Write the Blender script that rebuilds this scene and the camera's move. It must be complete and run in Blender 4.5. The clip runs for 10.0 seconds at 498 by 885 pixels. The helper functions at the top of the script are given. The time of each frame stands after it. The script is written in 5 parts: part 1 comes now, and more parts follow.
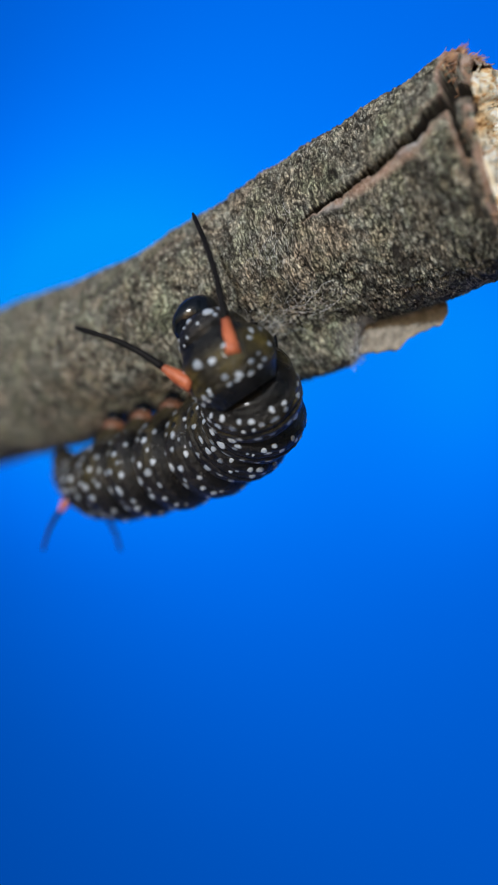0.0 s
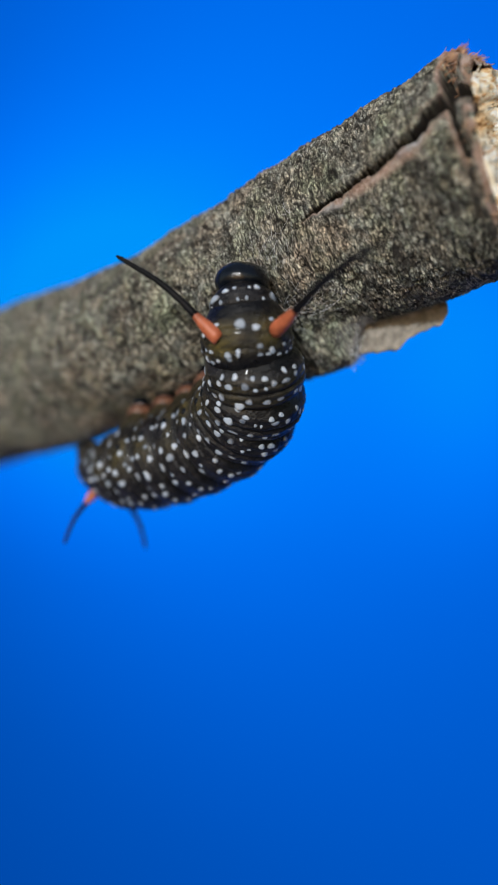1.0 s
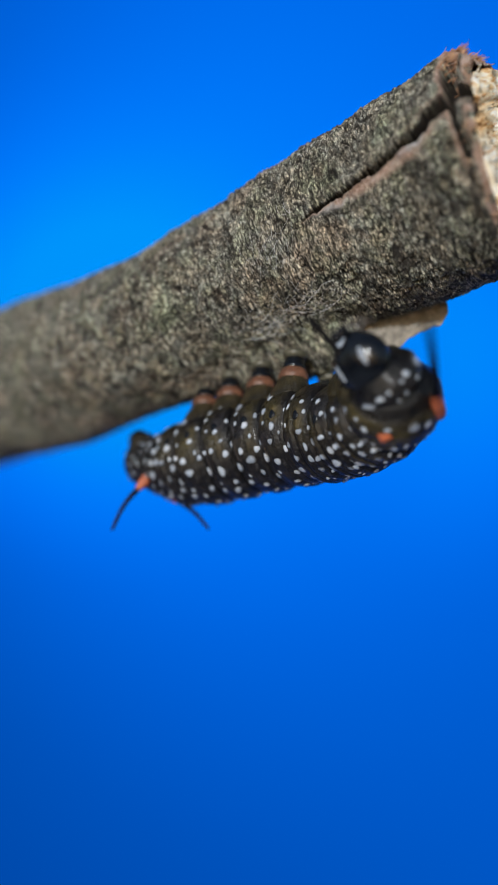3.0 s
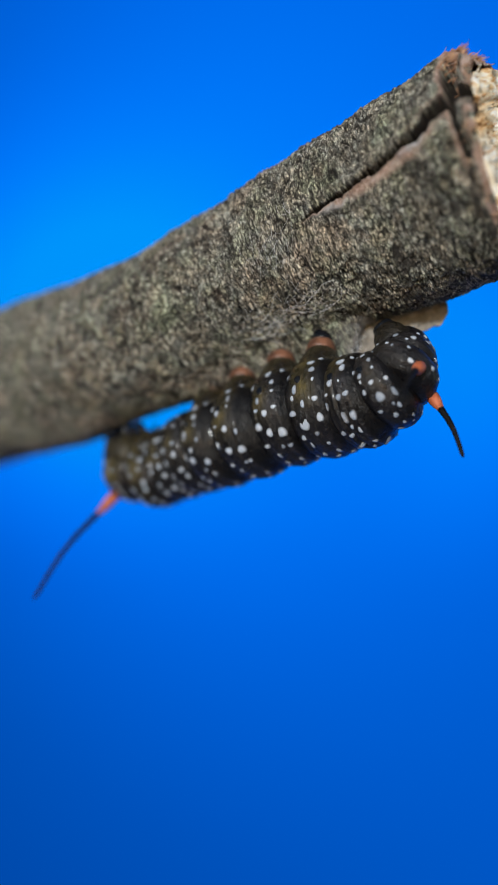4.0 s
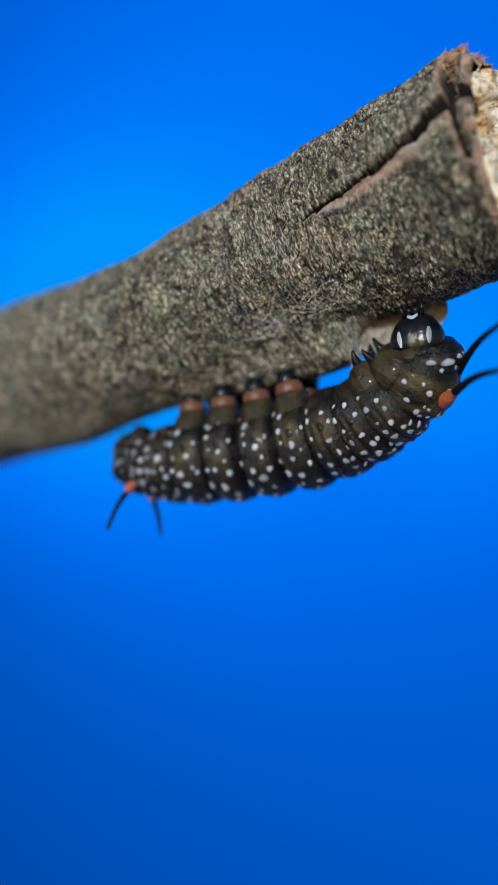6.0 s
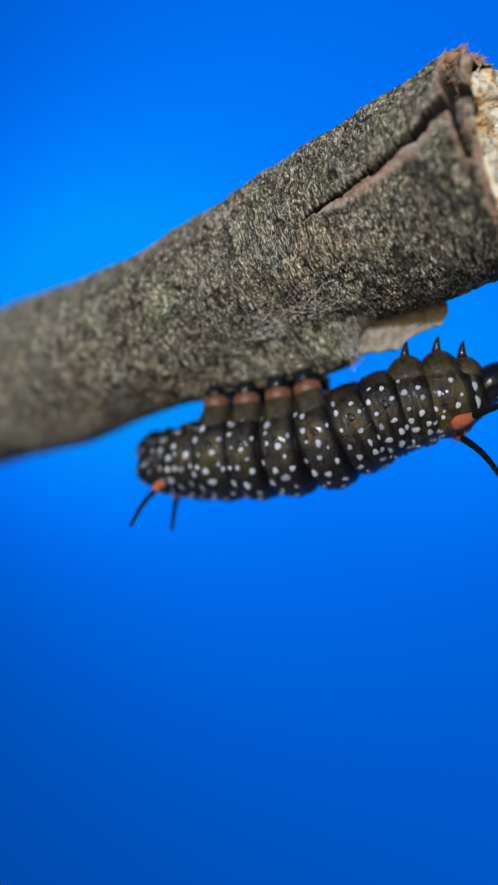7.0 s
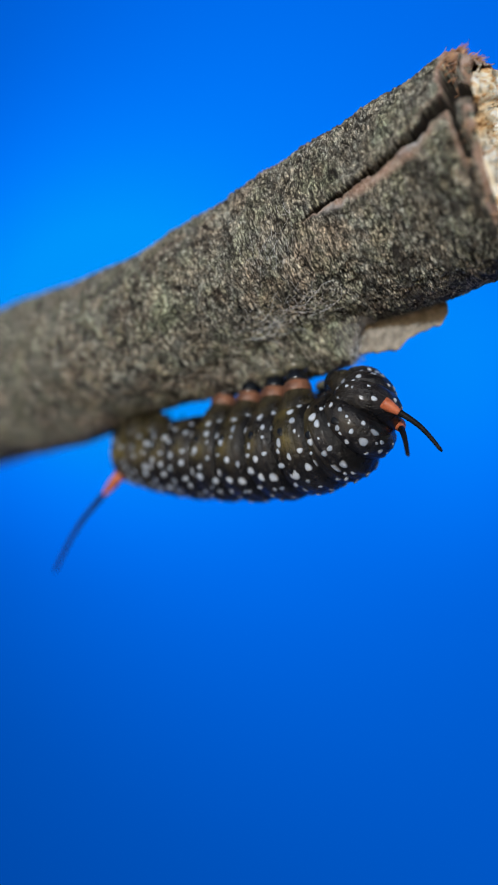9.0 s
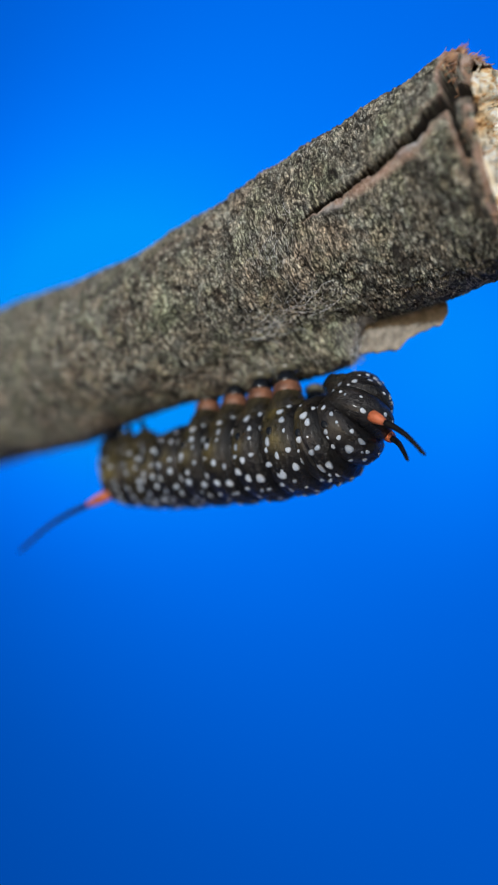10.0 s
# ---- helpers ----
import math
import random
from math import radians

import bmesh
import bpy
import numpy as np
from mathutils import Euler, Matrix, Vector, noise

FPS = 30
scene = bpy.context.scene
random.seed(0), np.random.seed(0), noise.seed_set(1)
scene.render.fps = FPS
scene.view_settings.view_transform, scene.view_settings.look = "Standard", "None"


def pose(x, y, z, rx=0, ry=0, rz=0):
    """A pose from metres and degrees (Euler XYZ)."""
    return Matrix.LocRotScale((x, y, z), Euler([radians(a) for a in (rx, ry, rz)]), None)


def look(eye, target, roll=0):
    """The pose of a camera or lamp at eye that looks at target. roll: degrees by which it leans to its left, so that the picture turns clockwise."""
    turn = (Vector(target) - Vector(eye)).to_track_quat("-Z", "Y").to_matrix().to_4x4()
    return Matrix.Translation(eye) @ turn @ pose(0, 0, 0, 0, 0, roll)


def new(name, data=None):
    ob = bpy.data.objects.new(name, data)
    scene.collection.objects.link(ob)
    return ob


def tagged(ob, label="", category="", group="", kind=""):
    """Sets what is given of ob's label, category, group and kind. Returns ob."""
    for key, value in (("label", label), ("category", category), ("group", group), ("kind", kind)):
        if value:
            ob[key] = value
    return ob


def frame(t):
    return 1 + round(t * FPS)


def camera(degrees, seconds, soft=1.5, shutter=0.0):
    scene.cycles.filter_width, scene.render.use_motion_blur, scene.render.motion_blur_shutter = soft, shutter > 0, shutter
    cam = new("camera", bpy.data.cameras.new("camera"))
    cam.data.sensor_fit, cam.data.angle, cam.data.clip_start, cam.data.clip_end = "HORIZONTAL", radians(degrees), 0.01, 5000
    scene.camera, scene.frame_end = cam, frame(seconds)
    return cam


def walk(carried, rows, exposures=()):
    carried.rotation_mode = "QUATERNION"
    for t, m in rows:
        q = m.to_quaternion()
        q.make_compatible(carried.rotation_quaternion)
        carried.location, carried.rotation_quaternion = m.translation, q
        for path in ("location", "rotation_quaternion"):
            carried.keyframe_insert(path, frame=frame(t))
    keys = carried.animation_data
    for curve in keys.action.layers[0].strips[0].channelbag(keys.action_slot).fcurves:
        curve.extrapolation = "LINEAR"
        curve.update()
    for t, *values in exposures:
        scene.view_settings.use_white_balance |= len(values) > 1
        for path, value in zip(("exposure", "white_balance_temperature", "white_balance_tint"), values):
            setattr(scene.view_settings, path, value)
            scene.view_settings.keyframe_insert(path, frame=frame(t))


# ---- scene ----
MM = 0.001
EYE_HEIGHT = 1.2
cam = camera(40, 10.0, soft=1.0)
cam.data.dof.use_dof = True
cam.data.dof.focus_distance = 0.0608
cam.data.dof.aperture_fstop = 14.8
STILL = pose(0, 0, EYE_HEIGHT, 90, 0, 0)
walk(cam, [(0.0, STILL), (10.0, STILL)])

# ---- light ----
world = bpy.data.worlds.new("world")
scene.world = world
world.use_nodes = True
wn = world.node_tree
sky = wn.nodes.new("ShaderNodeTexSky")
sky.sky_type = "NISHITA"
sky.sun_disc = False
SUN_FROM = Vector((-0.33, -0.88, 0.28)).normalized()
sky.sun_elevation = math.asin(SUN_FROM.z)
sky.sun_rotation = math.atan2(SUN_FROM.x, SUN_FROM.y)
wn.nodes["Background"].inputs["Strength"].default_value = 0.095
wn.links.new(sky.outputs[0], wn.nodes["Background"].inputs["Color"])
sun = new("sun", bpy.data.lights.new("sun", "SUN"))
sun.data.energy, sun.data.angle, sun.data.color = 2.65, radians(5), (0.93, 0.98, 1.0)
sun.matrix_world = look(SUN_FROM * 2, (0, 0, 0))


# ---- material helpers ----
class Mat:
    """A small builder for node materials."""

    def __init__(self, name, rough=0.6, spec=0.5):
        self.m = bpy.data.materials.new(name)
        self.m.use_nodes = True
        self.t = self.m.node_tree
        self.b = self.t.nodes["Principled BSDF"]
        self.b.inputs["Roughness"].default_value = rough
        self.b.inputs["Specular IOR Level"].default_value = spec

    def node(self, kind, **values):
        n = self.t.nodes.new(kind)
        for k, v in values.items():
            n.inputs[k.replace("_", " ")].default_value = v
        return n

    def link(self, a, b):
        self.t.links.new(a, b)

    def coords(self, scale=(1, 1, 1)):
        c = self.t.nodes.new("ShaderNodeTexCoord")
        m = self.node("ShaderNodeMapping", Scale=scale)
        self.link(c.outputs["Object"], m.inputs["Vector"])
        return m.outputs[0]

    def noise(self, scale, detail=4.0, rough=0.55, at=None, distortion=0.0):
        n = self.node("ShaderNodeTexNoise", Scale=scale, Detail=detail, Roughness=rough, Distortion=distortion)
        self.link(at or self.coords(), n.inputs["Vector"])
        return n.outputs["Fac"]

    def ramp(self, fac, stops):
        r = self.t.nodes.new("ShaderNodeValToRGB")
        e = r.color_ramp.elements
        while len(e) < len(stops):
            e.new(0.5)
        for x, (p, c) in zip(e, stops):
            x.position, x.color = p, (*c, 1)
        self.link(fac, r.inputs[0])
        return r.outputs[0]

    def mix(self, fac, a, b, blend="MIX"):
        n = self.t.nodes.new("ShaderNodeMix")
        n.data_type, n.blend_type = "RGBA", blend
        for slot, v in ((0, fac), (6, a), (7, b)):
            if isinstance(v, (int, float)):
                n.inputs[slot].default_value = v
            elif isinstance(v, tuple):
                n.inputs[slot].default_value = (*v, 1)
            else:
                self.link(v, n.inputs[slot])
        return n.outputs[2]

    def math(self, op, a, b=0.0):
        n = self.t.nodes.new("ShaderNodeMath")
        n.operation = op
        for i, v in enumerate((a, b)):
            if isinstance(v, (int, float)):
                n.inputs[i].default_value = v
            else:
                self.link(v, n.inputs[i])
        return n.outputs[0]

    def along(self, name, scale=(1, 1, 1), turn=0.0):
        a = self.t.nodes.new("ShaderNodeAttribute")
        a.attribute_name = name
        m = self.node("ShaderNodeMapping", Scale=scale, Rotation=(0, 0, turn))
        self.link(a.outputs["Vector"], m.inputs["Vector"])
        return m.outputs[0]

    def attr(self, name):
        a = self.t.nodes.new("ShaderNodeAttribute")
        a.attribute_name = name
        return a.outputs["Fac"]

    def bump(self, height, strength, distance):
        b = self.node("ShaderNodeBump", Strength=strength, Distance=distance)
        self.link(height, b.inputs["Height"])
        self.link(b.outputs[0], self.b.inputs["Normal"])

    def color(self, c):
        if isinstance(c, tuple):
            self.b.inputs["Base Color"].default_value = (*c, 1)
        else:
            self.link(c, self.b.inputs["Base Color"])
        return self


# ---- materials ----
def make_bark():
    s = Mat("bark", 0.8, 0.3)
    wrinkle = s.along("flow", (1.0, 0.34, 0.34), 0.25)
    big = s.noise(130, 4, 0.6)
    fine = s.noise(4200, 6, 0.76, s.along("flow", (1.0, 0.42, 0.42), 0.25), 0.9)
    mid = s.noise(620, 6, 0.72, wrinkle)
    base = s.ramp(fine, [(0.4, (0.04, 0.039, 0.037)), (0.5, (0.2, 0.203, 0.187)), (0.6, (0.64, 0.65, 0.61))])
    patch = s.ramp(s.noise(430, 3, 0.6, s.along("flow", (1.0, 0.6, 0.6), 0.2)), [(0.3, (0.96, 0.9, 0.85)), (0.42, (0.97, 1.01, 0.9)), (0.5, (0.98, 0.98, 0.99)), (0.58, (1.07, 1.0, 0.93)), (0.7, (0.95, 0.99, 1.04))])
    base = s.mix(1.0, base, patch, "MULTIPLY")
    # darker in the thin cracks of the relief, paler on the plates
    crevice = s.ramp(s.attr("crevice"), [(0.0, (1.25, 1.24, 1.2)), (0.3, (1.0, 1.0, 1.0)), (1.0, (0.16, 0.14, 0.13))])
    base = s.mix(1.0, base, crevice, "MULTIPLY")
    tint = s.ramp(big, [(0.32, (0.74, 0.7, 0.7)), (0.42, (1.12, 1.0, 0.92)), (0.5, (0.95, 0.97, 0.97)), (0.58, (1.04, 0.99, 0.93)), (0.68, (0.9, 0.98, 0.88))])
    base = s.mix(1.0, base, tint, "MULTIPLY")
    blot = s.ramp(mid, [(0.36, (0.42, 0.41, 0.4)), (0.48, (0.93, 0.92, 0.91)), (0.68, (1.3, 1.27, 1.2))])
    base = s.mix(0.8, base, blot, "MULTIPLY")
    # wiggling cracks at two sizes, and thin pale fibres
    level = lambda n: s.math("ABSOLUTE", s.math("SUBTRACT", n, 0.5))
    base = s.mix(1.0, base, s.ramp(level(s.noise(850, 5, 0.66, wrinkle)), [(0.0, (0.1, 0.09, 0.085)), (0.012, (0.35, 0.33, 0.32)), (0.03, (1, 1, 1))]), "MULTIPLY")
    base = s.mix(0.8, base, s.ramp(level(s.noise(2300, 4, 0.66, s.along("flow", (1.0, 0.5, 0.5), -0.3))), [(0.0, (0.14, 0.13, 0.12)), (0.03, (1, 1, 1))]), "MULTIPLY")
    base = s.mix(0.7, base, s.ramp(level(s.noise(1900, 4, 0.7, s.along("flow", (1.0, 0.4, 0.4), 0.7))), [(0.0, (2.7, 2.65, 2.55)), (0.018, (1, 1, 1))]), "MULTIPLY")
    # dark worn patches towards the cut
    worn = s.ramp(s.noise(330, 4, 0.6), [(0.52, (0, 0, 0)), (0.62, (0.8, 0.8, 0.8))])
    base = s.mix(s.math("MULTIPLY", worn, s.attr("worn")), base, (0.045, 0.04, 0.036))
    # fine cracks between plates of crust
    bend_by = s.t.nodes.new("ShaderNodeTexNoise")
    bend_by.inputs["Scale"].default_value = 1500
    s.link(s.coords(), bend_by.inputs["Vector"])
    shift = s.mix(0.0008, s.coords(), bend_by.outputs["Color"], "ADD")
    cell = s.node("ShaderNodeTexVoronoi", Scale=1050.0)
    cell.feature = "DISTANCE_TO_EDGE"
    s.link(shift, cell.inputs["Vector"])
    crack = s.ramp(cell.outputs["Distance"], [(0.0, (0.16, 0.145, 0.135)), (0.09, (1, 1, 1))])
    base = s.mix(s.ramp(s.noise(300, 3), [(0.36, (0, 0, 0)), (0.56, (0.9, 0.9, 0.9))]), base, s.mix(1.0, base, crack, "MULTIPLY"))
    inner = s.ramp(s.noise(1800, 5, 0.65, s.coords((0.4, 1, 1))), [(0.3, (0.22, 0.12, 0.085)), (0.5, (0.48, 0.33, 0.26)), (0.72, (0.7, 0.56, 0.5))])
    base = s.mix(s.attr("inner"), base, inner)
    # near-black in the split and cleft: their inner shade put into the colour
    base = s.mix(s.attr("gap_shade"), base, (0.012, 0.008, 0.006))
    pale = s.ramp(s.noise(1800, 4), [(0.3, (0.33, 0.3, 0.3)), (0.7, (0.7, 0.68, 0.69))])
    base = s.mix(s.attr("pale"), base, pale)
    s.color(base)
    s.bump(s.math("ADD", s.noise(4600, 5, 0.8, wrinkle), s.math("MULTIPLY", s.noise(1500, 4), 0.8)), 1.0, 0.0004)
    return s.m


def make_wood():
    s = Mat("fresh_wood", 0.6, 0.3)
    fib = s.noise(900, 6, 0.7, s.coords((0.3, 1, 1)), 0.6)
    wood = s.ramp(fib, [(0.33, (0.28, 0.11, 0.035)), (0.4, (0.66, 0.38, 0.17)), (0.46, (0.86, 0.74, 0.54)), (0.52, (0.93, 0.89, 0.82)), (0.6, (0.96, 0.95, 0.93))])
    # golden and orange-stained streaks
    streak = s.ramp(s.noise(260, 3, 0.6), [(0.38, (1.0, 0.84, 0.64)), (0.5, (1.0, 0.9, 0.74)), (0.58, (1.05, 1.04, 1.02))])
    s.color(s.mix(1.0, wood, streak, "MULTIPLY"))
    s.bump(fib, 0.8, 0.0006)
    return s.m


def make_plain(name, dark, light, scale, rough=0.6, bump=0.2, coat=0.0, spec=0.5):
    s = Mat(name, rough, spec)
    n = s.noise(scale, 4)
    s.color(s.ramp(n, [(0.3, dark), (0.7, light)]))
    s.bump(s.noise(scale * 2.5, 3), bump, 0.0002)
    s.b.inputs["Coat Weight"].default_value = coat
    s.b.inputs["Coat Roughness"].default_value = 0.2
    return s.m


def make_skin():
    s = Mat("skin", 0.45, 0.3)
    mott = s.noise(420, 6, 0.66)
    dark = s.ramp(mott, [(0.34, (0.004, 0.0036, 0.0046)), (0.5, (0.0088, 0.0079, 0.0096)), (0.68, (0.018, 0.0158, 0.0188))])
    olive = s.ramp(mott, [(0.34, (0.016, 0.012, 0.005)), (0.52, (0.056, 0.044, 0.013)), (0.68, (0.105, 0.08, 0.02))])
    base = s.mix(s.attr("olive"), dark, olive)
    # fine rings of wrinkles, pale grains, and black folds between the rings
    ring = s.noise(1500, 4, 0.6, s.coords((0.22, 1, 0.22)), 0.4)
    base = s.mix(1.0, base, s.ramp(ring, [(0.36, (0.35, 0.34, 0.36)), (0.46, (1, 1, 1)), (0.62, (1.15, 1.13, 1.12)), (0.72, (1.9, 1.85, 1.85))]), "MULTIPLY")
    grain = s.ramp(s.noise(2600, 3, 0.7), [(0.6, (0, 0, 0)), (0.69, (0.5, 0.5, 0.5))])
    base = s.mix(grain, base, (0.09, 0.086, 0.092))
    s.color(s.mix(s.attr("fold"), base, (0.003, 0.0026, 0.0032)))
    rough = s.ramp(s.noise(900, 4), [(0.35, (0.24, 0.24, 0.24)), (0.65, (0.5, 0.5, 0.5))])
    s.link(rough, s.b.inputs["Roughness"])
    s.bump(s.math("ADD", s.math("ADD", s.noise(1500, 6, 0.68), s.math("MULTIPLY", ring, 1.3)), s.math("MULTIPLY", s.noise(4200, 3), 0.5)), 0.55, 0.00035)
    s.b.inputs["Coat Weight"].default_value = 0.12
    s.b.inputs["Coat Roughness"].default_value = 0.1
    return s.m


def make_orange():
    s = Mat("orange_skin", 0.5)
    n = s.ramp(s.noise(900, 4), [(0.3, (0.3, 0.07, 0.026)), (0.7, (0.55, 0.155, 0.07))])
    s.color(s.mix(s.attr("tip"), n, (0.02, 0.007, 0.006)))
    s.bump(s.noise(2200, 3), 0.3, 0.0002)
    return s.m


def make_spot():
    s = Mat("white_spot", 0.4, 0.5)
    info = s.t.nodes.new("ShaderNodeObjectInfo")
    own = s.ramp(info.outputs["Random"], [(0.0, (0.42, 0.44, 0.47)), (0.35, (0.75, 0.78, 0.82)), (1.0, (1.0, 1.0, 1.0))])
    n = s.ramp(s.noise(1500, 4), [(0.3, (0.34, 0.38, 0.45)), (0.65, (0.6, 0.66, 0.76))])
    s.color(s.mix(s.attr("rim"), s.mix(1.0, n, own, "MULTIPLY"), (0.02, 0.016, 0.015)))
    s.bump(s.noise(3500, 3), 0.3, 0.0002)
    s.b.inputs["Coat Weight"].default_value = 0.2
    return s.m


BARK = make_bark()
WOOD = make_wood()
SKIN = make_skin()
FLAP = make_plain("dry_bark", (0.15, 0.135, 0.115), (0.36, 0.325, 0.285), 900, 0.85, 0.8)
FIBRE = make_plain("torn_fibre", (0.24, 0.1, 0.05), (0.6, 0.38, 0.24), 1500, 0.7, 0.3)
SPOT = make_spot()
ORANGE = make_orange()
BLACK = make_plain("black_skin", (0.003, 0.003, 0.0035), (0.009, 0.008, 0.009), 1200, 0.6, 0.3, 0.0, 0.14)
SHELL = make_plain("black_shell", (0.002, 0.003, 0.005), (0.007, 0.009, 0.014), 1600, 0.15, 0.25, 0.1, 0.4)
BROWN = make_plain("proleg_skin", (0.05, 0.022, 0.015), (0.25, 0.108, 0.062), 650, 0.45, 0.6)
PAD = make_plain("proleg_pad", (0.04, 0.038, 0.028), (0.14, 0.13, 0.09), 900, 0.4, 0.4, 0.3)
STEM = make_plain("plain_bark", (0.09, 0.085, 0.075), (0.3, 0.29, 0.25), 500, 0.85, 0.8)
FLOOR = make_plain("pale_floor", (0.3, 0.3, 0.3), (0.38, 0.38, 0.38), 3, 0.8, 0.1)
SILK = make_plain("silk", (0.88, 0.9, 0.95), (0.95, 0.97, 1.0), 900, 0.3, 0.0, 0.5)


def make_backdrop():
    """Blue paper behind the branch, its light painted into the emission: a wide glow with two brighter hearts, darker
    towards the foot.
    """
    s = Mat("blue_glow_paper", 1.0, 0.0)
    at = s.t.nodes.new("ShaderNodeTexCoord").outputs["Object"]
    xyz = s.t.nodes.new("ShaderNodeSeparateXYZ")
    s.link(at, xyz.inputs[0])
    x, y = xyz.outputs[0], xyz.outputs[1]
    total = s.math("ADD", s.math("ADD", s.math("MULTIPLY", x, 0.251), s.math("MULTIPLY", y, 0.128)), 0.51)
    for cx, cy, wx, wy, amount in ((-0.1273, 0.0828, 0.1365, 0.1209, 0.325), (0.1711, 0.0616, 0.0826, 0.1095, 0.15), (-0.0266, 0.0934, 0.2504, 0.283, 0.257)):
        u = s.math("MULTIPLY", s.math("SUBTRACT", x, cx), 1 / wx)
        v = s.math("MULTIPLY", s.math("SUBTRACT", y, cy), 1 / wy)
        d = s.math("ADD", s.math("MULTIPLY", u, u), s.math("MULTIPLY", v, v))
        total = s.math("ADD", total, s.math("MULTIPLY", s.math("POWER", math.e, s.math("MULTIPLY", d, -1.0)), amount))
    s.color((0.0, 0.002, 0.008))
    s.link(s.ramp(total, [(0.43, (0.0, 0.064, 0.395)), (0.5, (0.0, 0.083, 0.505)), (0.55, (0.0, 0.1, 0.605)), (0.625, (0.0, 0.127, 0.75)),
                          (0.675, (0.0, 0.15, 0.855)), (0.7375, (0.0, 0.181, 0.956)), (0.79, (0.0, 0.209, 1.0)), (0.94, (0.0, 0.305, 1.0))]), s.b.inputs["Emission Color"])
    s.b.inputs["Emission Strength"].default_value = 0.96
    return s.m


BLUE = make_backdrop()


# ---- mesh helpers ----
def link_mesh(name, bm, material, smooth=True):
    me = bpy.data.meshes.new(name)
    bm.to_mesh(me)
    bm.free()
    me.materials.append(material)
    if smooth:
        me.shade_smooth()
    return new(name, me)


def part(name, bm, material, parent, label=""):
    ob = link_mesh(name, bm, material)
    ob.parent = parent
    return tagged(ob, label)


def grid_mesh(name, points, material, wrap):
    """A smooth sheet over an array of rows x columns x 3 points."""
    n, k, _ = points.shape
    i, j = np.meshgrid(np.arange(n - 1), np.arange(k if wrap else k - 1), indexing="ij")
    a, b = i * k + j, i * k + (j + 1) % k
    faces = np.stack([a, b, b + k, a + k], -1).reshape(-1, 4)
    me = bpy.data.meshes.new(name)
    me.from_pydata(points.reshape(-1, 3).tolist(), [], faces.tolist())
    me.materials.append(material)
    me.shade_smooth()
    return me


def value_noise(p, seed=0):
    """Smooth noise in 0..1 at an array of points."""
    c = np.floor(p).astype(np.int64)
    f = p - c
    f = f * f * (3 - 2 * f)
    out = np.zeros(p.shape[:-1])
    for dx in (0, 1):
        for dy in (0, 1):
            for dz in (0, 1):
                h = (c[..., 0] + dx) * 374761393 + (c[..., 1] + dy) * 668265263 + (c[..., 2] + dz) * 2147483647 + seed * 974634777
                h = (h ^ (h >> 13)) * 1274126177
                h = ((h ^ (h >> 16)) & 65535) / 65535.0
                w = (f[..., 0] if dx else 1 - f[..., 0]) * (f[..., 1] if dy else 1 - f[..., 1]) * (f[..., 2] if dz else 1 - f[..., 2])
                out += h * w
    return out


def tube(bm, pts, radii, sides=8, cap=True):
    """A tapered tube along points."""
    rings = []
    for i, p in enumerate(pts):
        d = (pts[min(i + 1, len(pts) - 1)] - pts[max(i - 1, 0)]).normalized()
        u = d.orthogonal().normalized() if i == 0 else (u - d * u.dot(d)).normalized()
        v = d.cross(u)
        rings.append([bm.verts.new(p + (u * math.cos(a) + v * math.sin(a)) * radii[i])
                      for a in (2 * math.pi * k / sides for k in range(sides))])
    for r, q in zip(rings, rings[1:]):
        for k in range(sides):
            bm.faces.new((r[k], r[(k + 1) % sides], q[(k + 1) % sides], q[k]))
    if cap:
        bm.faces.new(rings[0][::-1])
        bm.faces.new(rings[-1])
    return bm


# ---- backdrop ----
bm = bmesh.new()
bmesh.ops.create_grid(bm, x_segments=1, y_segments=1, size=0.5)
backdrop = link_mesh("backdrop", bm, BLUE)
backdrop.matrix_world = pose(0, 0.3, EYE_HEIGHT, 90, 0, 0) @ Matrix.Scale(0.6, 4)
tagged(backdrop, "plain blue backdrop with a painted-in glow far out of focus", "backdrop", kind="structure")

# plain wall that holds the lower end of the branch
bm = bmesh.new()
bmesh.ops.create_cube(bm, size=1.0)
bmesh.ops.scale(bm, verts=bm.verts, vec=(0.02, 0.18, 0.56))
wall = link_mesh("wall_west", bm, FLOOR, False)
wall.location = (-0.36, 0.25, EYE_HEIGHT + 0.04)
tagged(wall, "plain grey wall beside the backdrop", "wall", kind="structure")

# plain surface far below the branch, unseen, added to bounce light onto its underside
bm = bmesh.new()
bmesh.ops.create_cube(bm, size=1.0)
bmesh.ops.scale(bm, verts=bm.verts, vec=(0.7, 0.6, 0.02))
floor = link_mesh("floor", bm, FLOOR, False)
floor.location = (0, 0.04, EYE_HEIGHT - 0.25)
tagged(floor, "plain grey surface below the branch, unseen, added to bounce light", "floor", kind="structure")


# ---- branch ----
# centre and radius along the branch, in millimetres from the eye
AXIS = [(-71.31, 134.80, 2.74, 15.9), (-57.26, 128.25, 6.3, 14.4), (-39.09, 107.40, 8.3, 11.6), (-25.82, 91.75, 9.90, 9.58),
        (-16.17, 81.30, 11.27, 8.61), (-8.85, 76.05, 13.16, 8.35), (-2.48, 73.40, 15.49, 8.51), (3.45, 70.75, 17.83, 8.80),
        (8.94, 68.10, 20.06, 9.19), (13.99, 65.45, 22.01, 9.66), (18.61, 62.80, 23.49, 10.19), (22.39, 60.41, 24.24, 10.70)]
CUT_AT = 88.87
OBLIQUE = 5.0


def step01(x, a, b):
    f = np.clip((x - a) / (b - a), 0, 1)
    return f * f * (3 - 2 * f)


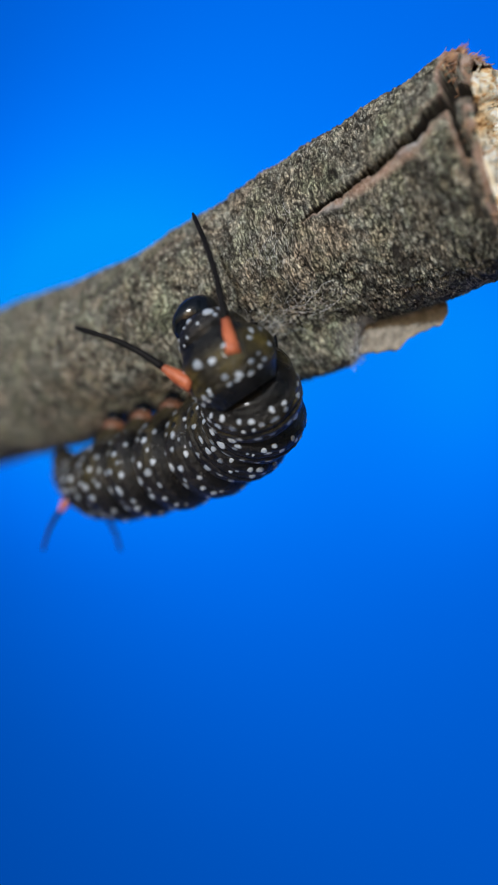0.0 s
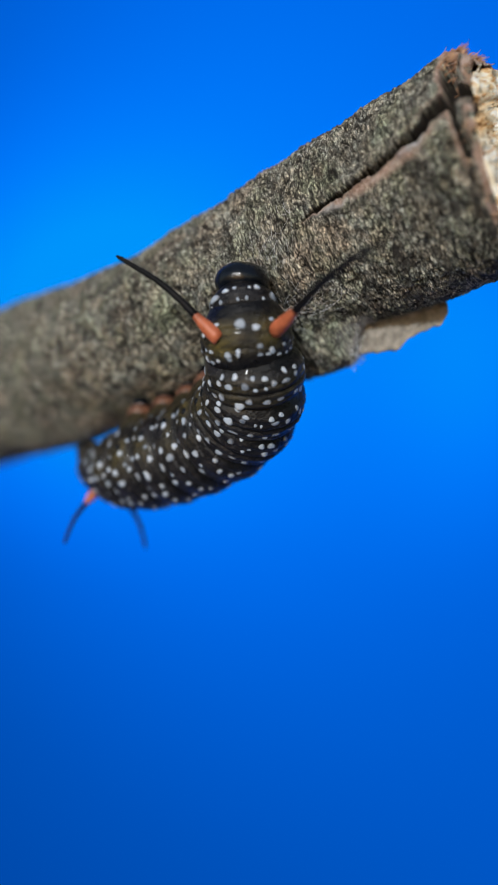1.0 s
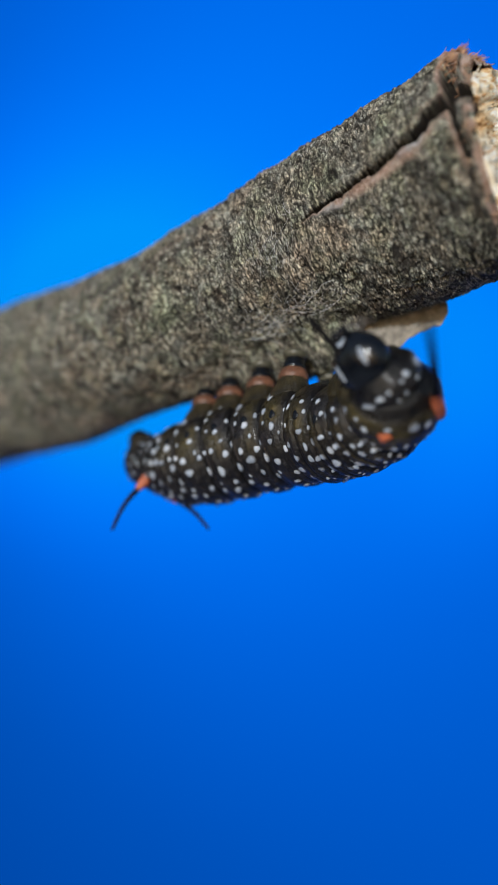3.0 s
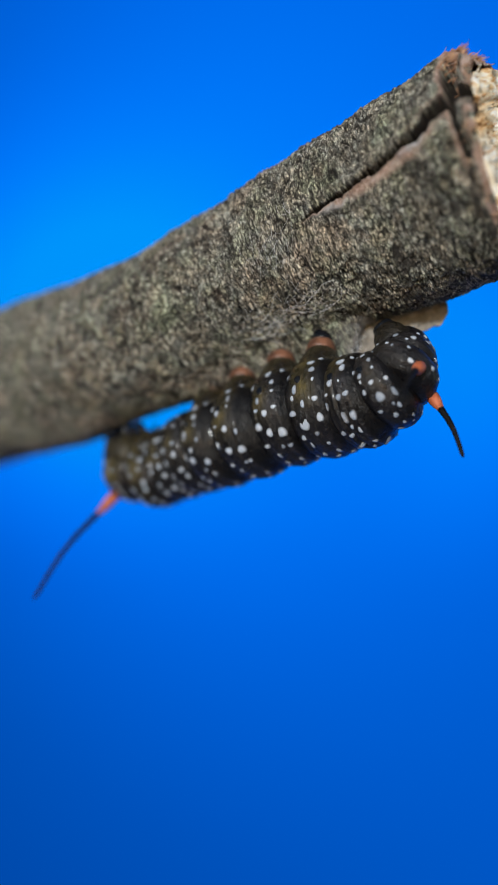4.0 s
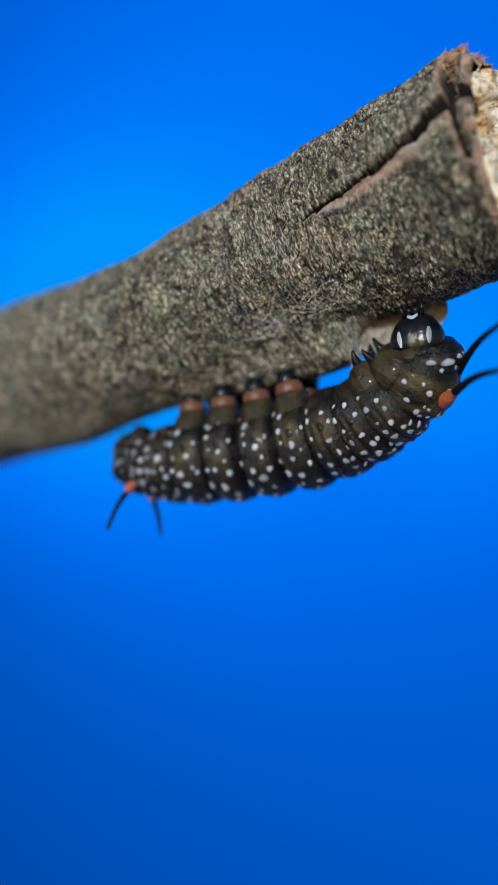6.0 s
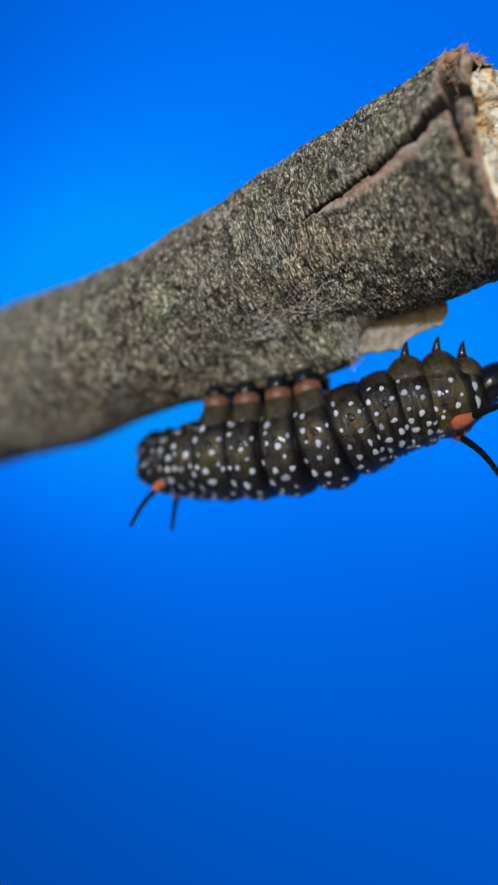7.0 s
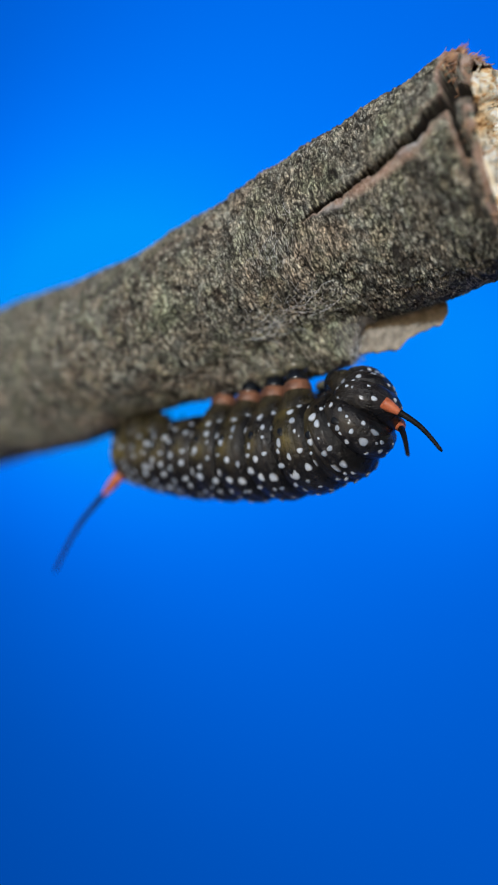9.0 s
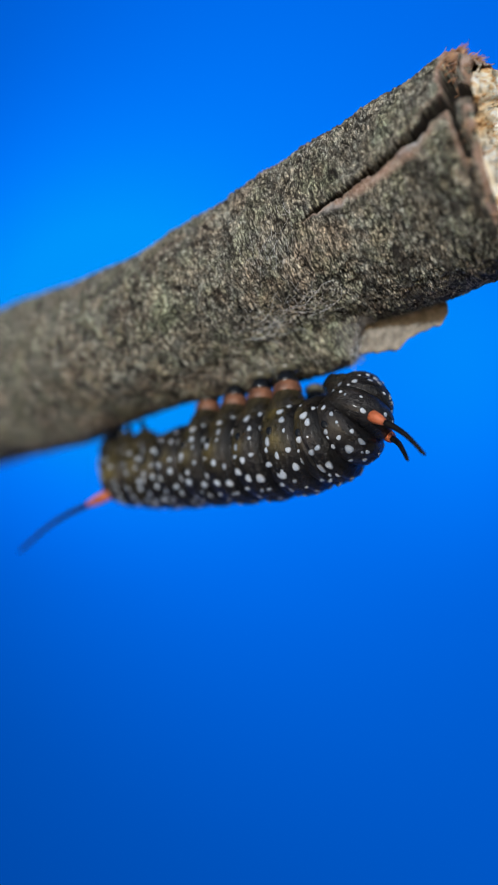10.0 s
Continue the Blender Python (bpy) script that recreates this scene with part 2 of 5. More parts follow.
class Branch:
    """The branch's surface over s (millimetres along it) and an angle (0 towards the eye, 90 degrees on top)."""

    def __init__(self, n, k):
        rows = np.array(AXIS)
        step = np.r_[0, np.cumsum(np.linalg.norm(np.diff(rows[:, :3], axis=0), axis=1))]
        even = np.linspace(0, step[-1], 800)
        pad = 36
        soft = lambda c: np.convolve(np.pad(np.interp(even, step, rows[:, c]), pad, mode="reflect", reflect_type="odd"),
                                     np.ones(2 * pad + 1) / (2 * pad + 1), "valid")
        # finer towards the cut, where the eye is near
        w = np.linspace(0, 1, n)
        s = step[-1] * (1.7 * w - 0.7 * w * w)
        at = lambda c: np.interp(s, even, soft(c))
        self.s, self.k = s + CUT_AT - step[-1], k
        self.ctr = np.stack([at(0), at(1), at(2)], -1)
        self.rad = at(3)
        ax = np.gradient(self.ctr, axis=0)
        self.ax = ax / np.linalg.norm(ax, axis=1)[:, None]
        front = np.array([0, -1.0, 0]) - self.ax * (self.ax @ np.array([0, -1.0, 0]))[:, None]
        self.front = front / np.linalg.norm(front, axis=1)[:, None]
        up = np.cross(self.front, self.ax)
        self.up = up * np.sign(up[:, 2:3])
        # denser on the side towards the eye
        w = np.linspace(-1, 1, k, endpoint=False)
        self.th = math.pi * (0.6 * w + 0.4 * w ** 3)

    def shape(self):
        S, T = np.meshgrid(self.s, self.th, indexing="ij")
        C, N = np.cos(T), np.sin(T)
        D = np.degrees(T)
        cyl = np.stack([S, C * 9.5, N * 9.5], -1)
        nz = lambda f, seed: value_noise(cyl * np.array(f), seed)
        relief = 1.0 * (nz((0.1, 0.14, 0.14), 1) - 0.5) + 0.35 * (nz((0.35, 0.35, 0.35), 2) - 0.5)
        # short wrinkles round the branch, and crusty grain
        warp = cyl + 1.2 * np.stack([nz((0.5, 0.5, 0.5), 11), nz((0.5, 0.5, 0.5), 12), nz((0.5, 0.5, 0.5), 13)], -1)
        v1 = np.abs(value_noise(warp * np.array([1.7, 0.75, 0.75]), 3) - 0.5) * 2
        v2 = np.abs(value_noise(warp * np.array([3.6, 1.5, 1.5]), 4) - 0.5) * 2
        v3 = value_noise(warp * np.array([5.5, 3.8, 3.8]), 5)
        v4 = value_noise(warp * np.array([8.5, 7.0, 7.0]), 25)
        # thin cracks with small plates between them
        thin = np.exp(-(v1 / 0.1) ** 2) * step01(nz((0.6, 0.6, 0.6), 26), 0.35, 0.6) + 0.7 * np.exp(-(v2 / 0.13) ** 2) * step01(nz((0.8, 0.8, 0.8), 27), 0.4, 0.6)
        crevice = np.clip(thin, 0, 1)
        relief += 0.2 * (v1 ** 0.6 - 0.5) + 0.16 * (v2 ** 0.7 - 0.5) + 0.17 * (v3 - 0.5) + 0.15 * (v4 - 0.5) - 0.12 * crevice
        # swelling on the underside, which ends abruptly
        swell = np.interp(S, [42, 50, 56, 62, 67, 71.5], [0, 0.25, 1.0, 2.2, 2.9, 3.0]) * (1 - step01(S + 1.5 * (nz((0.4, 0.4, 0.4), 6) - 0.5), 69.6, 72.6))
        under = step01(-D, 56, 82) * (1 - step01(-D, 120, 165))
        relief += swell * under
        # the underside is fuller behind the swelling and thinner towards the cut
        low = step01(-D, 50, 90) * (1 - step01(-D, 130, 170))
        relief += low * np.interp(S, [-10, 5, 18, 31, 36, 42, 47, 58, 62, 66, 72, 78, 82, 85, 89], [-0.9, -0.1, 0.35, 0.85, 1.25, 0.95, 0.35, 0.5, 0.2, 0, -0.3, -0.55, -0.8, -1.4, -2.0])
        # knobs on the lower right
        relief += 0.35 * np.maximum(0, nz((0.9, 0.9, 0.9), 8) - 0.5) * np.exp(-((D + 66) / 12) ** 2) * step01(S, 70, 76)
        # the long split: a deep slit with a sloping bed of inner bark below it
        mid = np.interp(S, [70, 71.8, 74, 76.6, 79.1, 81.3, 83.7, 85.8, 87.7, 89], [5.5, 6, 7, 8.2, 10.6, 12.2, 15, 18, 21, 26])
        u = np.radians(D - mid) * 9.6 + 0.7 * (nz((0.7, 0.7, 0.7), 9) - 0.5) + 0.35 * (nz((2, 2, 2), 10) - 0.5)
        grow = step01(S, 71.3, 74)
        bed = np.interp(S, [71, 74, 77, 79, 82, 85, 87, 89], [0.15, 0.45, 1.0, 1.6, 1.8, 1.6, 1.1, 0.9]) * (0.8 + 0.5 * nz((0.8, 0.8, 0.8), 14))
        deep = np.interp(S, [71, 74, 78, 83, 86, 89], [0.3, 0.7, 1.1, 1.5, 2.3, 2.6])
        slope = np.clip(1 + u / bed, 0, 1) * (u < 0)
        slit = np.exp(-((u - 0.05) / (0.09 + 0.08 * step01(S, 78, 87))) ** 2)
        relief -= grow * (deep * 0.3 * slope ** 1.5 + deep * 2.4 * slit)
        relief += grow * 0.35 * np.exp(-((u - 0.75) / 0.5) ** 2)
        inner = grow * np.clip(2.2 * slope, 0, 1) * (0.55 + 0.6 * nz((1.5, 1.5, 1.5), 15))
        # mask for the slit's shade, painted in besides the real depth
        gap_shade = grow * np.exp(-((u - 0.05) / (0.14 + 0.1 * step01(S, 78, 87))) ** 4)
        wide = step01(S, 83, 87.5)
        tall = 0.8 * wide
        wedge = step01(S, 82.5, 84.5) * step01(u, -0.12, 0.0) * (1 - step01(u, tall, tall + 0.14))
        gap_shade = np.maximum(gap_shade, step01(S, 82.5, 84) * step01(u, -0.12, -0.02) * (1 - step01(u, tall + 0.12, tall + 0.22)))
        relief -= 3.2 * wedge
        inner *= 1 - 0.5 * step01(S, 84.5, 86.5)
        inner = np.maximum(inner, wide * np.exp(-((u - tall - 0.55 + 0.3 * (nz((2.5, 2.5, 2.5), 36) - 0.5)) / 0.27) ** 2))
        lip = np.maximum(np.exp(-((S - 84) / 1.5) ** 2) * np.exp(-((u + 0.5) / 0.34) ** 2), 0.7 * np.exp(-((S - 75.5) / 1.6) ** 2) * np.exp(-((u + bed * 0.72) / 0.3) ** 2))
        pale = grow * lip * (0.75 + 0.5 * nz((2, 2, 2), 37))
        # a cleft parallel to the cut: a thin crack below, wide and torn above, with a flake of bark beyond it
        v = S - np.interp(D, [-14, -10, 8, 18, 32, 50, 62], [88.1, 88.0, 87.6, 87.3, 87.4, 87.35, 87.3]) + 0.4 * (nz((0.8, 0.8, 0.8), 16) - 0.5)
        near = step01(D, -14, -6) * (1 - step01(D, 62, 72))
        spread = np.interp(D, [-14, 8, 16, 26, 40, 55], [0.07, 0.12, 0.2, 0.48, 0.6, 0.55])
        cleft = near * np.exp(-(v / spread) ** 4)
        relief -= (2.2 + 1.0 * step01(D, 16, 30)) * cleft
        # the cleft gets painted shade from the same mask
        gap_shade = np.maximum(gap_shade, near * np.exp(-(v / (spread + 0.1)) ** 6) * (1 - 0.75 * step01(D, 54, 64)))
        inner = np.maximum(inner, near * np.exp(-((v + spread + 0.24 + 0.15 * (nz((2, 2, 2), 38) - 0.5)) / 0.17) ** 2))
        inner = np.maximum(inner, step01(D, 54, 66) * (1 - step01(D, 80, 95)) * step01(S, 85.8, 86.6) * step01(nz((2.5, 2.5, 2.5), 39), 0.2, 0.5))
        # rim rolls in at the cut, torn and lined with inner bark
        end = self.s[-1] - 0.35 - 0.4 * nz((0.2, 0.9, 0.9), 17) - 1.2 * step01(D, 50, 72) * (0.6 + nz((0.2, 0.6, 0.6), 18))
        over = np.clip(S - end + 0.25, 0, 3)
        relief -= 1.3 * over
        inner = np.maximum(inner, step01(S - end, -0.08 - 0.15 * step01(D, 50, 70), 0.1) * step01(nz((1.6, 1.6, 1.6), 19), 0.25, 0.55))
        # pale silk-covered lip where the swelling ends
        pale = np.maximum(pale, step01(S, 68.8, 71.2) * (1 - step01(S, 73, 74)) * step01(-D, 60, 78) * step01(nz((0.7, 0.7, 0.7), 20), 0.1, 0.5))
        relief += 0.5 * step01(S, 82, 88) * step01(D, 30, 70)
        r = self.rad[:, None] + np.maximum(relief, -3.4) - 0.05
        ring = self.front[:, None, :] * C[..., None] + self.up[:, None, :] * N[..., None]
        self.r, self.pts = r, self.ctr[:, None, :] + ring * r[..., None]
        # the cut is oblique: its far side stands out
        self.pts = self.pts + self.ax[:, None, :] * (OBLIQUE * (0.5 - 0.5 * C) ** 2 * step01(S, 82, 89))[..., None]
        return {"inner": np.clip(inner, 0, 1), "pale": np.clip(pale, 0, 1), "crevice": crevice, "gap_shade": np.clip(gap_shade, 0, 1), "worn": step01(S, 72, 79) * step01(-D, -12, 8)}

    def on(self, s, deg, lift=0.0):
        """A point on the bark, in metres."""
        i = int(np.clip(np.searchsorted(self.s, s), 0, len(self.s) - 1))
        j = int(np.clip(np.searchsorted(self.th, math.radians(deg)), 0, self.k - 1))
        p = self.pts[i, j]
        d = p - self.ctr[i]
        return Vector((p + d / np.linalg.norm(d) * lift) * MM)


def build_branch():
    b = Branch(1150, 560)
    fields = b.shape()
    me = grid_mesh("bark", b.pts * MM, BARK, True)
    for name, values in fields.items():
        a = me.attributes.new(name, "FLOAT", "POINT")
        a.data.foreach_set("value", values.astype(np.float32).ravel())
    flow = me.attributes.new("flow", "FLOAT_VECTOR", "POINT")
    S, T = np.meshgrid(b.s, b.th, indexing="ij")
    flow.data.foreach_set("vector", (np.stack([S, np.sin(T / 2) * 19, np.cos(T / 2) * 19], -1) * MM).astype(np.float32).ravel())
    branch = new("branch")
    branch.location = (0, 0, EYE_HEIGHT)
    tagged(branch, "thick grey-brown cut branch with rough split bark", "branch")
    bark = new("bark", me)
    bark.parent = branch
    tagged(bark, "rough grey-brown bark with a long split")
    # the torn wood of the cut: a ragged core that stands out of the bark
    spokes = 200
    ang = np.linspace(-math.pi, math.pi, spokes, endpoint=False)
    rr = np.interp(ang, b.th, b.r[np.searchsorted(b.s, 81.0)]) - 1.2
    prof = np.array([(0.6, -3.0), (0.66, -2.2), (0.8, -1.2), (0.97, -0.3), (0.95, 0.1)] + [(f, 0.25) for f in np.linspace(0.92, 0.02, 40)])
    F, A = np.meshgrid(prof[:, 0], ang, indexing="ij")
    O = np.repeat(prof[:, 1][:, None], spokes, 1)
    R = F * rr[None, :]
    X, Y = R * np.cos(A), R * np.sin(A)
    chip = value_noise(np.stack([X * 1.6, Y * 3.2, 0 * X], -1), 21) * 0.55 + value_noise(np.stack([X * 0.5, Y * 0.7, 0 * X], -1), 22) * 1.3 + value_noise(np.stack([X * 4, Y * 7, 0 * X], -1), 23) * 0.3
    off = O - 0.5 + (chip - 1.0) * (O > -0.5) + OBLIQUE * (0.5 - 0.5 * np.cos(A) * F) ** 2
    pts = b.ctr[-1] + b.front[-1] * X[..., None] + b.up[-1] * Y[..., None] + b.ax[-1] * off[..., None]
    cut = new("cut_wood", grid_mesh("cut_wood", pts * MM, WOOD, True))
    cut.parent = branch
    tagged(cut, "pale splintered fresh wood")
    # torn fibres standing round the rim
    rng = random.Random(5)
    bm = bmesh.new()
    for _ in range(300):
        deg = rng.uniform(-80, 110)
        top = rng.random() < 0.5
        if top:
            deg = rng.gauss(68, 12)
        s = b.s[-1] - rng.uniform(0.5, 1.4) - (rng.uniform(0.2, 1.8) if deg > 50 else 0)
        p = b.on(s, deg, -0.35)
        out = (b.on(s, deg, 1.0) - b.on(s, deg, 0.0)).normalized()
        axis = Vector(b.ax[-1])
        d = (axis * rng.uniform(0.5, 1.2) + out * rng.uniform(-0.3, 0.55) + Vector((rng.uniform(-0.3, 0.3), rng.uniform(-0.3, 0.3), rng.uniform(-0.3, 0.3)))).normalized()
        ln = rng.uniform(0.3, 1.0) * (1.5 if top else 1)
        w = rng.uniform(0.04, 0.12)
        tube(bm, [p, p + d * ln * 0.5 * MM, p + d * ln * MM + out * rng.uniform(-0.2, 0.2) * MM], [w * MM, w * 0.8 * MM, 0.015 * MM], 4)
    # one long splinter of bark at the top
    p, out = b.on(87.0, 58, -0.4), b.on(87.0, 58, 1.0) - b.on(87.0, 58, 0.0)
    for k, ln in ((0.0, 1.5), (0.2, 1.1), (-0.25, 0.8)):
        q = p + Vector(b.ax[-1]) * k * MM
        tip = q + out * ln + Vector(b.ax[-1]) * 0.5 * ln * MM
        tube(bm, [q, q.lerp(tip, 0.5), tip], [0.2 * MM, 0.12 * MM, 0.015 * MM], 6)
    tagged(part("torn_fringe", bm, FIBRE, branch, "orange-brown torn bark fibres"), kind="stuff")
    bm = bmesh.new()
    for _ in range(420):
        f, a = math.sqrt(rng.random()) * 0.97, rng.uniform(-1.7, 1.9)
        r = f * float(np.interp(a, ang, rr))
        p = b.ctr[-1] + b.front[-1] * r * math.cos(a) + b.up[-1] * r * math.sin(a) + b.ax[-1] * (OBLIQUE * (0.5 - 0.5 * math.cos(a) * f) ** 2 - 0.5)
        p = Vector(p * MM)
        d = (Vector(b.ax[-1]) + Vector((rng.uniform(-0.9, 0.9), rng.uniform(-0.9, 0.9), rng.uniform(-0.9, 0.9))) * 0.7).normalized()
        ln, w = rng.uniform(0.4, 1.4) * (0.45 if f > 0.8 else 1.0), rng.uniform(0.03, 0.14)
        side = Vector((rng.gauss(0, 0.18), rng.gauss(0, 0.18), rng.gauss(0, 0.18))) * ln
        tube(bm, [p, p + d * ln * 0.5 * MM, p + (d * ln + side) * MM], [w * MM, w * 0.8 * MM, 0.03 * MM], 5)
    tagged(part("splintered_edge", bm, WOOD, branch, "pale wood splinters on the cut"), kind="stuff")
    # a loose plate of old bark under the branch
    n, k = 60, 30
    U, V = np.meshgrid(np.linspace(0, 1, n), np.linspace(0, 1, k), indexing="ij")
    rag = lambda f, seed: value_noise(np.stack([U * f, V * f * 0.4, 0 * U], -1), seed) - 0.5
    foot = np.interp(U, [0, 0.47, 0.56, 0.68, 0.94, 1.0], [9.3, 9.75, 10.7, 11.4, 12.15, 13.0]) + 0.35 * rag(14, 31) * V
    lie = 0.5 * rag(4, 33) + 0.3 * rag(20, 34) + 0.12 * rag(60, 35)
    plate = np.stack([11.6 + 8.75 * U + 0.35 * rag(9, 32) * V, 71.5 - 1.4 * U + lie, 15.2 + (foot - 15.2) * V], -1) * 0.94
    rear = plate + np.array([0.0, 0.8, 0.0])
    bm = bmesh.new()
    a = [[bm.verts.new(Vector(q * MM)) for q in row] for row in plate]
    c = [[bm.verts.new(Vector(q * MM)) for q in row] for row in rear]
    for i in range(n - 1):
        for j in range(k - 1):
            bm.faces.new((a[i][j], a[i][j + 1], a[i + 1][j + 1], a[i + 1][j]))
            bm.faces.new((c[i][j], c[i + 1][j], c[i + 1][j + 1], c[i][j + 1]))
    edge = [(i, 0) for i in range(n)] + [(n - 1, j) for j in range(1, k)] + [(i, k - 1) for i in range(n - 2, -1, -1)] + [(0, j) for j in range(k - 2, 0, -1)]
    for (i, j), (p, q) in zip(edge, edge[1:] + edge[:1]):
        bm.faces.new((a[i][j], a[p][q], c[p][q], c[i][j]))
    bmesh.ops.recalc_face_normals(bm, faces=bm.faces)
    part("loose_bark_plate", bm, FLAP, branch, "tan loose plate of dry bark")
    # the lower end of the branch runs on to the wall that holds it
    low, way = Vector(b.ctr[3]) * MM, (Vector(b.ctr[2]) - Vector(b.ctr[60])).normalized()
    run = (low.x + 0.352) / -way.x
    bm = tube(bmesh.new(), [low + way * run * f for f in (k / 40 for k in range(41))], [(15.4 + 1.2 * f + 0.35 * math.sin(21 * f)) * MM for f in (k / 40 for k in range(41))], 40)
    for v in bm.verts:
        v.co += (v.co - low).normalized() * noise.noise(v.co * 120) * 0.6 * MM
    part("stem", bm, STEM, branch, "plain grey-brown lower end of the branch")
    # silk threads spun over the bark: a few long strands and much fine fuzz
    bm = bmesh.new()
    strands = [(rng.uniform(60.5, 69.0), rng.uniform(-52, -36), rng.gauss(0.15, 0.2), rng.randint(18, 40), rng.choice((0.008, 0.011, 0.015))) for _ in range(16)]
    strands += [(rng.gauss(67.5, 1.5), rng.gauss(-8, 5), rng.gauss(0.9, 0.3), rng.randint(14, 24), 0.008) for _ in range(12)]
    strands += [(rng.gauss(71.6, 0.3), rng.gauss(11, 2), rng.gauss(2.1, 0.3), rng.randint(8, 13), 0.012) for _ in range(6)]
    strands += [(rng.gauss(67.0, 2.8), rng.gauss(-42, 8), rng.uniform(-0.7, 1.4), rng.randint(7, 15), rng.choice((0.004, 0.006, 0.008))) for _ in range(150)]
    strands += [(rng.gauss(68.5, 1.8), rng.gauss(-4, 9), rng.uniform(0, 2.2), rng.randint(7, 13), rng.choice((0.004, 0.005))) for _ in range(60)]
    for s, deg, heading, count, w in strands:
        line = []
        for _ in range(count):
            line.append(b.on(s, deg, 0.12))
            heading += rng.gauss(0, 0.16)
            s += 0.17 * math.cos(heading)
            deg += 0.17 * math.sin(heading) * 6.0
        line = [(p + q + r) / 3 for p, q, r in zip(line, line[1:], line[2:])]
        line = [(p + q + r) / 3 for p, q, r in zip(line, line[1:], line[2:])]
        tube(bm, line, [w * MM] * len(line), 4)
    tagged(part("silk_web", bm, SILK, branch, "fine white silk threads on the bark"), kind="stuff")
    # a small tuft of silk at the end of the swelling
    bm = bmesh.new()
    for _ in range(170):
        s, deg = rng.gauss(71.2, 0.6), rng.gauss(-88, 7)
        line = []
        hang = Vector((rng.gauss(0.3, 0.3), rng.gauss(0, 0.3), -0.7)).normalized()
        p = b.on(s, deg, 0.0)
        for j in range(6):
            line.append(p + hang * 0.16 * j * MM + Vector((rng.gauss(0, 0.1), rng.gauss(0, 0.1), rng.gauss(0, 0.1))) * MM)
        tube(bm, line, [0.014 * MM] * 6, 4)
    tagged(part("silk_tuft", bm, SILK, branch, "white tuft of silk"), kind="stuff")
    return branch


branch = build_branch()

# ---- caterpillar ----
# name, length, half width, half height in millimetres, from tail to neck
SEGMENTS = [("tail_segment", 1.6, 2.7, 2.6), ("rump_segment", 1.2, 3.1, 3.0), ("rump_segment", 1.3, 3.55, 3.45), ("rump_segment", 1.9, 4.0, 3.9), ("abdomen_segment", 2.6, 4.75, 4.6),
            ("abdomen_segment", 3.3, 5.15, 5.0), ("abdomen_segment", 3.6, 5.25, 5.1), ("abdomen_segment", 3.8, 5.25, 5.1),
            ("abdomen_segment", 3.8, 5.2, 5.05), ("abdomen_segment", 3.2, 5.1, 4.9), ("abdomen_segment", 2.8, 4.85, 4.6),
            ("thorax_segment", 2.7, 4.5, 4.25), ("thorax_segment", 3.9, 4.05, 3.85), ("neck_segment", 1.7, 2.95, 2.8)]
HEAD_AT = 1.7
REAR_HORNS, FRONT_HORNS = 2, 12
PROLEGS = (0, 5, 6, 7, 8)
LEGS = (11, 12, 13)


def girth(v, kind):
    """Profile of a segment: 1 at its fat middle, v from -1 (rear) to 1 (front) over one and a half lengths."""
    a = abs(v)
    if kind == "rump_segment":
        return math.sqrt(max(0.01, 1 - 0.9 * a ** 2.6))
    r = 1 - 0.145 * (a / 0.66) ** 3.4 if a < 0.66 else 0.855 - 0.5 * (a - 0.66)
    if kind == "tail_segment" and v < 0:
        r *= math.sqrt(max(0.0, 1 - (a / 1.0) ** 2.6)) * 0.999 + 0.001
    return r


def skin_point(seg, v, ang):
    """A point of a segment's skin; ang is 0 on the back, 90 degrees on its right side."""
    name, length, hw, hh = seg
    r = girth(v, name)
    z = math.cos(ang)
    if name not in ("neck_segment", "rump_segment") and abs(v) < 0.66:
        # shallow rings, plainest on the back
        r -= (0.008 + 0.022 * max(0.0, z)) * (0.5 + 0.5 * math.cos((v + 0.3) * 2 * math.pi / 0.6)) ** 4
        if name == "thorax_segment" and length < 3 or name == "abdomen_segment" and length < 3.3:
            # the short front rings are doubled on the back
            r -= 0.05 * min(1.0, max(0.0, z + 0.15) * 1.6) * math.exp(-((v - 0.02) / 0.07) ** 2)
    flat = 1.0 if z > 0 else 0.88
    half = hw * (0.9 if name == "tail_segment" else 0.56) if name in ("rump_segment", "tail_segment") else length * (0.75 if length > 3.5 else 0.95)
    return Vector((math.sin(ang) * hw * r, v * half, z * hh * r * flat)) * MM


